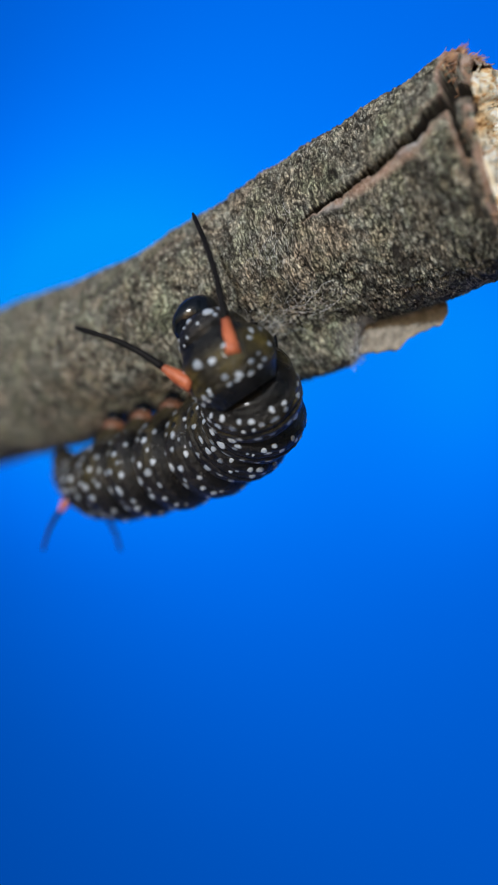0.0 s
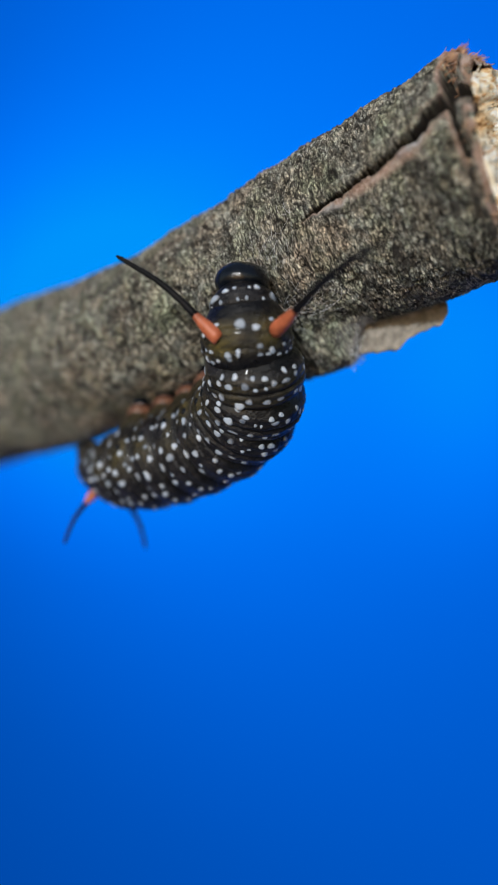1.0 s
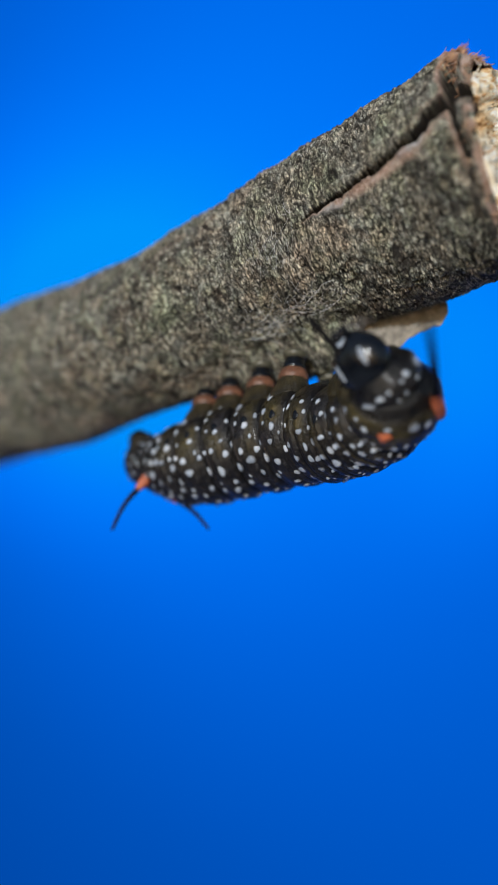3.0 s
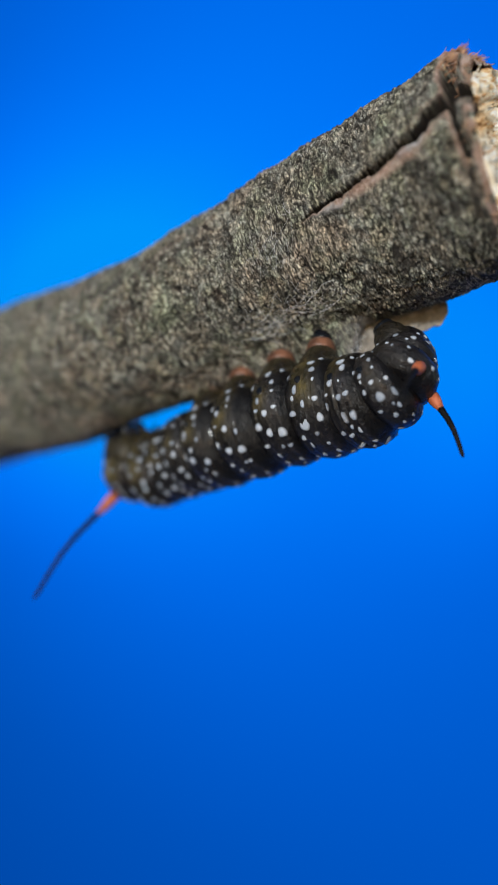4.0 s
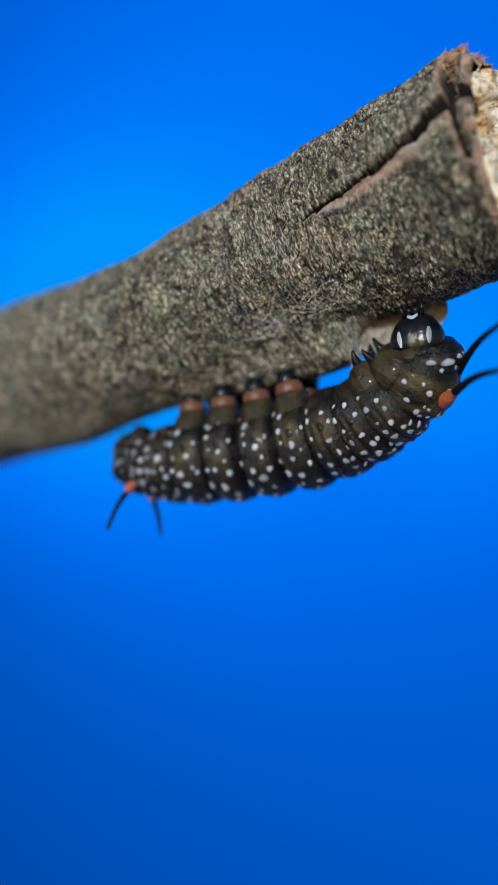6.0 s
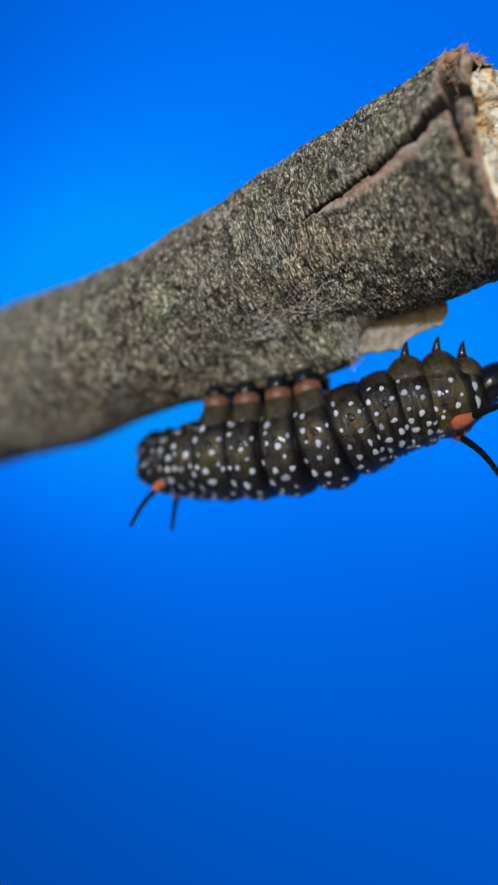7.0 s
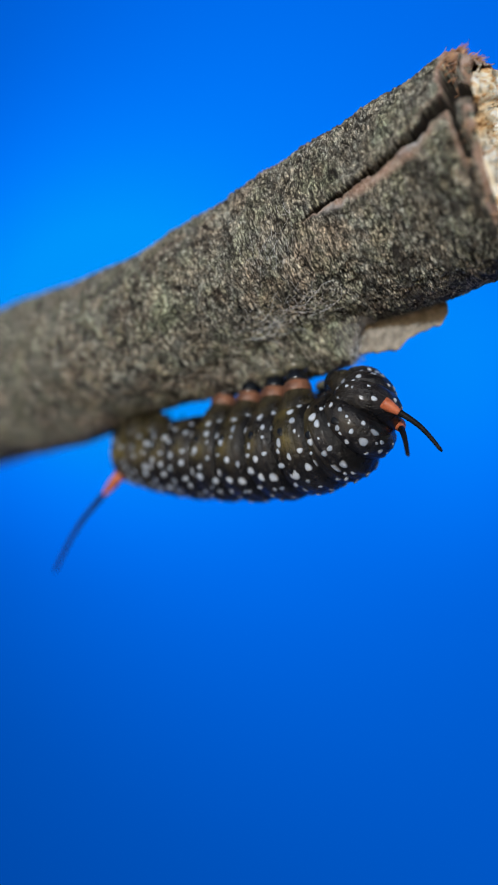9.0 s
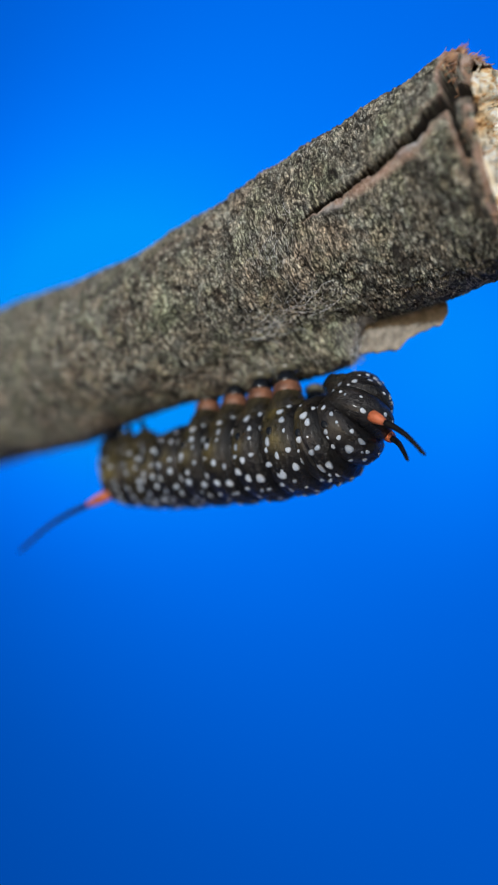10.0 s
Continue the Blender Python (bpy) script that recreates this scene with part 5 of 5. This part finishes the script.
    bend(5.5, [(-13.7, 79.4, -0.852), (-12.7, 78.3, -2.52), (-5.61, 74.7, -1.6), (1.13, 71.8, -0.83), (7.28, 68.9, 0.626), (12.4, 65.2, 3.17), (16.4, 61.8, 7.09), (15.1, 61.4, 9.22)],
         [(-0.45, -0.12, -0.85), (0, -0.2, -1.0), (0.95, -0.25, -0.15)], 55,
         [(22.6, 61.8, 11.4, 0), (22.6, 61.8, 7.1, 0)], [(-16.7, 78.3, -9.8, 0), (-11.2, 78.3, -10.4, 0)], -50, 0.20)
    bend(5.6, [(-13.5, 79.4, 0.721), (-13.0, 78.6, -1.69), (-6.9, 75.3, -1.31), (-0.659, 72.6, -0.959), (5.08, 70.0, -0.347), (10.5, 67.3, 1.28), (14.4, 67.5, 4.12), (15.3, 71.5, 8.5)],
         [(-0.45, -0.12, -0.85), (0, -0.2, -1.0), (0.9, -0.15, -0.45)], 55,
         [(17.8, 67.5, 8.6, -1), (18.3, 67.5, 6.3, -1)], [(-16.9, 78.6, -8.3, 0), (-9.9, 78.6, -9.3, 0)], 0, 0.20)
    bend(5.7, [(-13.9, 79.7, -0.592), (-12.7, 78.3, -2.58), (-6.31, 75.0, -2.23), (0.536, 72.1, -1.19), (6.7, 68.2, -0.338), (11.3, 62.5, 1.81), (13.5, 57.8, 4.01), (11.9, 57.7, 7.62)],
         [(-0.45, -0.12, -0.85), (0, -0.2, -1.0), (0.9, -0.15, -0.45)], 55,
         [(16.7, 57.8, 11.3, 0), (20.2, 57.8, 5.9, 0)], [(-16.5, 78.3, -8.8, 0), (-9.8, 78.3, -9.8, 0)], -30, 0.20)
    bend(6.0, [(-13.1, 79.1, -0.261), (-12.3, 78.0, -2.51), (-5.61, 74.7, -1.79), (1.13, 71.8, -0.83), (7.28, 68.9, 0.626), (12.4, 65.2, 3.17), (16.4, 61.8, 7.09), (15.1, 61.4, 9.22)],
         [(-0.45, -0.12, -0.85), (0, -0.2, -1.0), (0.95, -0.25, -0.15)], 55,
         [(22.6, 61.8, 11.4, 0), (22.6, 61.8, 7.1, 0)], [(-16.2, 78.0, -9.4, 0), (-10.0, 78.0, -10.0, 0)], -40, 0.20)
    bend(6.4, [(-12.0, 78.2, 0.129), (-11.4, 77.4, -2.11), (-4.98, 74.5, -1.6), (1.42, 71.7, -0.947), (7.28, 68.9, -0.0569), (12.5, 66.2, 2.02), (16.1, 65.4, 5.07), (16.4, 68.7, 9.92)],
         [(-0.45, -0.12, -0.85), (0, -0.2, -1.0), (0.9, -0.15, -0.45)], 55,
         [(23.2, 65.4, 6.7, 0), (22.1, 65.4, 2.9, 0)], [(-15.1, 77.4, -9, 0), (-8.4, 77.4, -9.3, 0)], 0, 0.20)
    bend(6.8, [(-10.9, 77.4, 0.639), (-10.5, 76.9, -2.03), (-4.29, 74.2, -1.59), (1.71, 71.5, -0.944), (7.28, 68.9, -0.0569), (12.5, 66.2, 1.91), (15.9, 64.4, 5), (16.6, 67.4, 9.68)],
         [(-0.45, -0.12, -0.85), (0, -0.2, -1.0), (0.9, -0.15, -0.45)], 55,
         [(22.7, 64.4, 3.6, 0), (21.7, 64.4, 7.1, -1)], [(-14.0, 76.9, -9.1, 0), (-6.4, 76.9, -8.6, 0)], 0, 0.20)
    bend(6.9, [(-9.89, 76.8, 0.697), (-9.51, 76.3, -2.02), (-3.1, 73.7, -1.28), (2.87, 71.0, -0.645), (8.41, 68.4, 0.508), (13.5, 65.7, 2.71), (16.6, 64.0, 6.02), (16.6, 67.4, 10.2)],
         [(-0.45, -0.12, -0.85), (0, -0.2, -1.0), (0.9, -0.15, -0.45)], 55,
         [(22.6, 64.0, 8.2, 0), (22.1, 64.0, 5.5, -1)], [(-14.7, 76.3, -7.3, 0), (-6.7, 76.3, -8.3, 0)], 0, 0.20)
    bend(7.0, [(-9.89, 76.8, -0.254), (-9.51, 76.3, -2.33), (-3.1, 73.7, -1.4), (2.87, 71.0, -0.762), (8.39, 68.7, 0.397), (13.1, 67.0, 2.82), (17.9, 66.1, 3.98), (22.9, 65.0, 5.42)],
         [(-0.45, -0.12, -0.85), (0, -0.2, -1.0), (0.4, -0.2, -0.9)], 55,
         [(28.3, 66.1, 4.6, 0), (25.3, 66.1, -3.9, 0)], [(-13.3, 76.3, -8.9, 0), (-8.6, 76.3, -9.3, 0)], 0, 0.20)
    bend(7.1, [(-8.88, 76.3, 0.063), (-8.52, 75.9, -2.32), (-2.48, 73.4, -1.88), (3.39, 70.8, -0.935), (8.88, 68.1, 0.506), (13.6, 63.5, 2.78), (17.0, 59.1, 5.12), (16.7, 58.1, 9.11)],
         [(-0.45, -0.12, -0.85), (0, -0.2, -1.0), (0.9, -0.15, -0.45)], 55,
         [(22.4, 59.1, 6.5, 0), (21.6, 59.1, 4.6, 0)], [(-13.1, 75.9, -7.3, 0), (-6.3, 75.9, -8.2, 0)], -30, 0.20)
    bend(7.2, [(-8.22, 76.0, 0.69), (-7.87, 75.7, -1.62), (-1.87, 73.1, -1.33), (4.01, 70.5, -0.349), (9.51, 67.8, 0.783), (14.5, 65.2, 3.39), (18.2, 63.1, 6.98), (16.1, 65.4, 11.5)],
         [(-0.45, -0.12, -0.85), (0, -0.2, -1.0), (0.9, -0.15, -0.45)], 55,
         [(22.2, 63.1, 12.5, 0), (22.3, 63.1, 9.6, -1)], [(-13.8, 75.7, -6.2, 0), (-6.3, 75.7, -7.9, 0)], 0, 0.20)
    bend(7.3, [(-7.62, 75.7, 0.687), (-7.22, 75.4, -1.62), (-1.63, 73.0, -1.33), (4.3, 70.4, -0.349), (9.72, 67.7, 1.12), (14.7, 65.1, 3.98), (18.2, 63.1, 7.5), (16.1, 64.3, 11.6)],
         [(-0.45, -0.12, -0.85), (0, -0.2, -1.0), (0.9, -0.15, -0.45)], 55,
         [(21.6, 63.1, 15.0, 0), (22.8, 63.1, 11.7, -1)], [(-13.3, 75.4, -7.7, 0), (-6, 75.4, -8.2, 0)], 0, 0.20)
    bend(7.4, [(-9.21, 76.4, 0.694), (-8.92, 76.1, -1.57), (-2.79, 73.5, -1.27), (3.22, 70.9, -0.644), (8.72, 68.2, 0.507), (13.7, 65.6, 3.52), (17.5, 63.5, 7.02), (16.1, 65.4, 11.3)],
         [(-0.45, -0.12, -0.85), (0, -0.2, -1.0), (0.9, -0.15, -0.45)], 55,
         [(22.2, 63.5, 14.0, 0), (23.0, 63.5, 11.2, -1)], [(-12.0, 76.1, -7.8, 0), (-7, 76.1, -8.5, 0)], 0, 0.20)
    bend(7.5, [(-9.57, 76.8, -0.19), (-9.18, 76.2, -2.52), (-2.48, 73.4, -1.51), (3.39, 70.8, -0.526), (8.81, 67.1, 0.498), (13.3, 64.5, 3.73), (16.0, 61.5, 6.45), (14.1, 59.3, 8.71)],
         [(-0.45, -0.12, -0.85), (0, -0.25, -1.0), (0.72, -0.8, -0.42)], 55,
         [(13.5, 58.0, 7.61, 1), (23.2, 58.0, 7.08, 0)], [(-11.9, 76.2, -9.5, 0), (-7.6, 76.2, -9.5, 0)], -20, 0.45)
    bend(7.6, [(-8.88, 76.3, 0.693), (-8.52, 75.9, -1.88), (-2.48, 73.4, -1.58), (3.39, 70.8, -0.935), (8.88, 68.1, -0.0562), (14.0, 65.5, 2.11), (17.3, 63.6, 4.88), (16.1, 67.7, 8.88)],
         [(-0.45, -0.12, -0.85), (0, -0.2, -1.0), (0.9, -0.15, -0.45)], 55,
         [(22.4, 63.6, 8, 0), (23.0, 63.6, 6.5, -1)], [(-11.3, 75.9, -8, 0), (-7, 75.9, -9.1, 0)], 0, 0.20)
    bend(7.7, [(-7.18, 75.6, 0.686), (-6.57, 75.1, -1.61), (-0.659, 72.6, -1.32), (5.08, 70.0, -0.347), (10.5, 67.3, 1.28), (15.2, 63.7, 4.21), (17.8, 58.5, 5.99), (18.7, 55.5, 8.89)],
         [(-0.45, -0.12, -0.85), (0, -0.2, -1.0), (0.4, -0.2, -0.9)], 55,
         [(22.2, 58.5, 6.5, 1), (25.1, 58.5, 7.9, 0)], [(-10.0, 75.1, -7.9, 0), (-4.4, 75.1, -8.4, 0)], 0, 0.20)
    bend(7.8, [(-4.99, 74.7, 0.678), (-4.72, 74.3, -1.59), (1.13, 71.8, -1.19), (6.19, 69.4, -0.0573), (11.0, 67.0, 1.33), (14.9, 62.7, 3.1), (16.8, 56.8, 4.92), (16.7, 55.7, 8.5)],
         [(-0.45, -0.12, -0.85), (0, -0.25, -1.0), (0.35, -0.8, -0.6)], 55,
         [(16.4, 56.8, 6.8, 1), (23.9, 56.8, 6.8, 0)], [(-10.1, 74.3, -7.4, 0), (-3.1, 74.3, -8, 0)], 0, 0.20)
    bend(7.9, [(-5.89, 75.1, 0.062), (-5.61, 74.7, -2.22), (-0.0597, 72.3, -1.61), (5.7, 69.7, -0.345), (11.0, 67.0, 1.33), (15.9, 64.4, 4.2), (19.0, 61.4, 7.6), (20.8, 60.2, 10.9)],
         [(-0.45, -0.12, -0.85), (0, -0.2, -1.0), (0.4, -0.2, -0.9)], 55,
         [(26.3, 61.4, 11.4, 0), (26.3, 61.4, 8.3, 0)], [(-9.7, 74.7, -7.9, 0), (-3.1, 74.7, -8.1, 0)], 0, 0.20)
    bend(8.0, [(-2.49, 73.6, 1.03), (-2.18, 73.3, -0.968), (2.87, 71.0, -0.645), (8.41, 68.4, 1.07), (13.5, 65.7, 2.71), (18.2, 63.1, 4.9), (21.0, 60.1, 8.09), (22.5, 58.5, 11.5)],
         [(-0.45, -0.12, -0.85), (0, -0.2, -1.0), (0.4, -0.2, -0.9)], 55,
         [(26.7, 60.1, 10.1, 0), (26.7, 60.1, 7.1, 0)], [(-7.6, 73.3, -7.5, 0), (-0.665, 73.3, -6.4, -1)], 0, 0.20)
    bend(8.1, [(-1.3, 72.9, 1.4), (-0.0597, 72.3, -0.358), (4, 70.5, -0.64), (8.8, 67.1, -0.332), (12.9, 62.7, 0.725), (14.3, 56.1, 3.2), (11.4, 53.5, 4.6), (7.8, 52.6, 4.9), (7, 54.2, 9.1)],
         [(-0.45, -0.12, -0.85), (0.2, -0.35, -0.9), (-0.1, -1.0, -0.35)], 30,
         [(2.6, 52.6, 2.3, 1), (11.2, 52.6, 9.7, 0)], [(-3.2, 72.3, -5.7, 0), (1.1, 72.3, -6.9, 0)])
    bend(8.2, [(20.2, 65.4, 8), (19.1, 61.3, 5.4), (16.5, 60.6, 4.2), (12.2, 62.0, 3.5), (7.9, 64.4, 2.6), (3.3, 67.8, 1.5), (0.761, 71.0, -0.644), (-1.6, 76.1, 1.6)],
         [(0.5, -0.82, -0.3), (0, -0.55, -0.82), (-0.05, -0.2, -1.0)], 40,
         [(-17.2, 71.0, -6.1, -1), (-8.3, 71.0, -6.8, -1)], [(21.7, 61.3, -0.304, -1), (22.2, 61.3, 3.2, 0)])
    bend(8.3, [(19.3, 62.4, 8.2), (18.1, 60.7, 6.3), (15.1, 61.4, 4.8), (11.0, 63.8, 3.6), (6, 66.4, 1.6), (0.521, 70.1, -0.521), (-3.5, 75.3, -2.2), (-6.7, 81.1, 1)],
         [(0.5, -0.82, -0.3), (0, -0.55, -0.82), (-0.05, -0.2, -1.0)], 40,
         [(-14.5, 75.3, -11.4, -1), (-10.0, 75.3, -9.1, -1)], [(21.2, 60.7, 2.6, 0), (22.0, 60.7, 5.2, 0)])
    bend(8.4, [(17.0, 63.9, 9.28), (16.5, 62.0, 6.4), (13.6, 63.5, 3.83), (8.67, 66.1, 2.51), (3.29, 68.8, 0.625), (-2.38, 72.2, -1.07), (-5.19, 72.3, -4.42), (-10.7, 75.2, -1.24)],
         [(0.85, -0.6, 0.15), (0, -0.45, -0.88), (-0.05, -0.2, -1.0)], 40,
         [(-22.9, 75.3, -5.5, -1), (-21.2, 75.3, -12.2, 0)], [(21.8, 62.0, 6.1, 0), (18.0, 62.0, 1.2, 0)], 0, -0.30)
    bend(8.5, [(13.7, 64.0, 8.24), (13.3, 62.0, 5.63), (10.7, 63.8, 2.58), (6.6, 67.2, 1.44), (1.11, 70.8, -0.351), (-4.74, 75.5, -2.37), (-9.9, 80.5, -3.59), (-13.5, 84.0, -3.05), (-15.6, 89.0, -0.441)],
         [(0.85, -0.6, 0.15), (0, -0.45, -0.88), (-0.05, -0.2, -1.0)], 40,
         [(-27.9, 87.0, -18.4, -1), (-11.6, 87.0, -5.96, -1)], [(15.2, 61.2, 0.454, 1), (21.3, 61.2, 3.6, 0)], 0, -0.30)
    bend(8.6, [(13.3, 64.5, 8.09), (13.3, 62.2, 5.8), (10.5, 63.8, 3), (6.12, 67.4, 2), (0.528, 71.1, 0.0587), (-6.52, 78.2, -1.81), (-10.9, 80.1, -2.84), (-13.1, 85.2, 0.914)],
         [(0.85, -0.6, 0.15), (0, -0.45, -0.88), (-0.05, -0.2, -1.0)], 40,
         [(-26.1, 80.6, -14.9, -1), (-10.0, 80.6, -4.6, -1)], [(15.9, 62.2, 0.975, 0), (18.2, 62.2, 1.8, 0)], 0, -0.30)
    bend(8.7, [(12.6, 64.9, 8.2), (12.8, 62.5, 5.78), (9.98, 64.0, 2.96), (5.48, 67.7, 1.68), (-0.65, 71.6, -0.236), (-7.87, 79.5, -2.49), (-13.2, 82.3, -2.85), (-17.1, 87.6, -0.506)],
         [(0.85, -0.6, 0.15), (0, -0.45, -0.88), (-0.05, -0.2, -1.0)], 40,
         [(-29.0, 82.8, -15.8, -1), (-13.7, 82.8, -4.7, -1)], [(14.9, 62.5, -0.309, 1), (18.7, 62.5, 1.2, 0)], 0, -0.30)
    bend(8.8, [(11.9, 65.2, 7.7), (12.8, 62.5, 5.78), (11.0, 63.5, 2.2), (6.12, 67.4, 1.22), (-0.0588, 71.3, -0.824), (-7.23, 78.9, -3.13), (-11.7, 80.8, -4.07), (-15.3, 86.1, -1.21)],
         [(0.85, -0.6, 0.15), (0, -0.45, -0.88), (-0.05, -0.2, -1.0)], 40,
         [(-29.6, 81.3, -16.9, -1), (-12.1, 81.3, -6, -1)], [(15.4, 62.5, -0.309, 1), (17.9, 62.5, 1, 0)], 0, -0.30)
    bend(8.9, [(10.1, 66.0, 4.52), (9.9, 62.8, 2.75), (8.65, 64.7, 1.07), (3.9, 68.5, 0.622), (-1.19, 71.9, -0.831), (-7.87, 79.5, -2.49), (-12.7, 82.5, -3.54), (-16.5, 89.5, -1.26)],
         [(0.85, -0.6, 0.05), (0, -0.45, -0.88), (-0.05, -0.2, -1.0)], 40,
         [(-28.3, 83.0, -15.1, -1), (-12.7, 83.0, -5.4, -1)], [(13.4, 62.8, -0.311, 1), (17.4, 62.8, 2.1, 0)])
    bend(9.0, [(10.9, 66, 5.227), (10.6, 63.2, 2.713), (8.78, 64.9, 0.75), (3.36, 69, -0.797), (-2.5, 73.9, -1.34), (-7.74, 77.5, -1.54), (-12.4, 81, -1.34), (-14.7, 85, 0.842)],
         [(0.85, -0.6, 0.05), (0, -0.45, -0.88), (-0.05, -0.2, -1.0)], 40,
         [(-24.6, 86.0, -15.3, -1), (-10.7, 86.0, -4.83, -1)], [(14.6, 62.8, -0.726, 1), (17.8, 62.8, -0.311, 0)])
    bend(9.1, [(11.0, 65.7, 5.15), (9.88, 63.0, 2.91), (8.15, 65.0, 1.07), (2.79, 69.0, 0.626), (-2.48, 73.2, -0.544), (-8.51, 78.7, -2.47), (-11.5, 79.8, -3.1), (-13.8, 84.2, -0.556)],
         [(0.85, -0.6, 0.05), (0, -0.45, -0.88), (-0.05, -0.2, -1.0)], 40,
         [(-28.9, 82.3, -3.5, -1), (-10.9, 82.3, -5, -1)], [(14.0, 63.0, -0.312, 1), (17.4, 63.0, 0, 0)])
    bend(9.2, [(10.3, 66.0, 4.63), (10.3, 62.8, 2.8), (8.65, 64.7, 1.07), (3.29, 68.8, 0.341), (-2.48, 73.2, -1.09), (-9.97, 80.0, -2.84), (-14.0, 82.1, -3.52), (-17.1, 87.6, -0.868)],
         [(0.85, -0.6, 0.05), (0, -0.45, -0.88), (-0.05, -0.2, -1.0)], 40,
         [(-28.0, 84.6, -18.7, -1), (-14.0, 84.6, -5.5, -1)], [(13.9, 62.8, -0.311, 1), (17.1, 62.8, 1, 0)])
    bend(9.3, [(10.3, 66.0, 4.3), (10.2, 62.8, 2.49), (8.15, 65.0, 0.59), (2.79, 69.0, -0.228), (-3.11, 73.9, -1.52), (-9.97, 80.0, -2.84), (-13.2, 82.3, -3.19), (-15.5, 86.1, -0.853)],
         [(0.85, -0.6, 0.05), (0, -0.45, -0.88), (-0.05, -0.2, -1.0)], 40,
         [(-25.3, 84.8, -16.8, -1), (-12.7, 84.8, -5.2, -1)], [(14.9, 62.8, -2.1, 1), (17.4, 62.8, 0, 0)])
    bend(9.5, [(10.8, 66.2, 4.7), (10.1, 63.6, 2.52), (8.13, 65.2, 0.646), (2.79, 69.0, -0.74), (-2.48, 73.2, -1.45), (-8.43, 78.0, -2.64), (-13.0, 81.0, -3.21), (-15.4, 85.0, -0.561)],
         [(0.85, -0.6, 0.05), (0, -0.45, -0.88), (-0.05, -0.2, -1.0)], 40,
         [(-27.8, 86.0, -18.2, -1), (-12.2, 86.0, -5.25, -1)], [(14.5, 62.8, -1.6, 1), (17.1, 62.8, -0.207, 0)])
    bend(9.8, [(10.8, 66.2, 4.7), (10.1, 63.6, 2.52), (8.13, 65.2, 0.646), (2.45, 69.1, -0.855), (-3.23, 73.9, -1.71), (-8.85, 78.3, -2.91), (-13.4, 81.3, -3.49), (-15.5, 85.0, -0.912)],
         [(0.85, -0.6, 0.05), (0, -0.45, -0.88), (-0.05, -0.2, -1.0)], 40,
         [(-28.3, 86.3, -14.7, -1), (-12.3, 86.3, -5.27, -1)], [(14.5, 63.0, -1.2, 1), (16.5, 63.0, -0.572, 0)])
    bend(10.0, [(10.8, 66.2, 4.7), (10.1, 63.6, 2.52), (8.13, 65.2, 0.646), (2.23, 69.3, -0.915), (-3.75, 74.5, -1.91), (-9.14, 78.5, -3.11), (-14.1, 81.5, -3.63), (-16.3, 85.0, -0.982)],
         [(0.85, -0.6, 0.05), (0, -0.45, -0.88), (-0.05, -0.2, -1.0)], 40,
         [(-28.9, 86.5, -12.9, -1), (-12.2, 86.5, -5.64, -1)], [(14.6, 63.0, -1.14, 1), (16.2, 63.0, -0.624, 0)])
    poses = [(t, posture(spine, backs, nod, turn, crowd), front, rear) for t, spine, backs, nod, front, rear, turn, crowd in BENDS]
    for i, ob in enumerate(SEGMENT_OBJECTS):
        walk(ob, gentle([(t, p[i]) for t, p, _, _ in poses]))
    for end, index in (("front", FRONT_HORNS), ("rear", REAR_HORNS)):
        (lo, _, lroot, llong), (ro, _, rroot, rlong) = HORN_OBJECTS[end, -1], HORN_OBJECTS[end, 1]
        rows = {-1: [], 1: []}
        for t, p, front, rear in poses:
            m = p[index]
            a, b = (front, rear)[end == "rear"]
            l, r = m @ lroot, m @ rroot
            miss = lambda x, y: (Vector(x[:3]) * MM - y).length
            if miss(a, l) + miss(b, r) > miss(b, l) + miss(a, r):
                a, b = b, a
            for side, root, tip, length in ((-1, l, a, llong), (1, r, b, rlong)):
                rows[side].append((t, m.inverted() @ horn_pose(root, tip[:3], tip[3], length)))
        for side, pair in ((-1, lo), (1, ro)):
            for ob in pair:
                walk(ob, gentle(rows[side]))


motions()
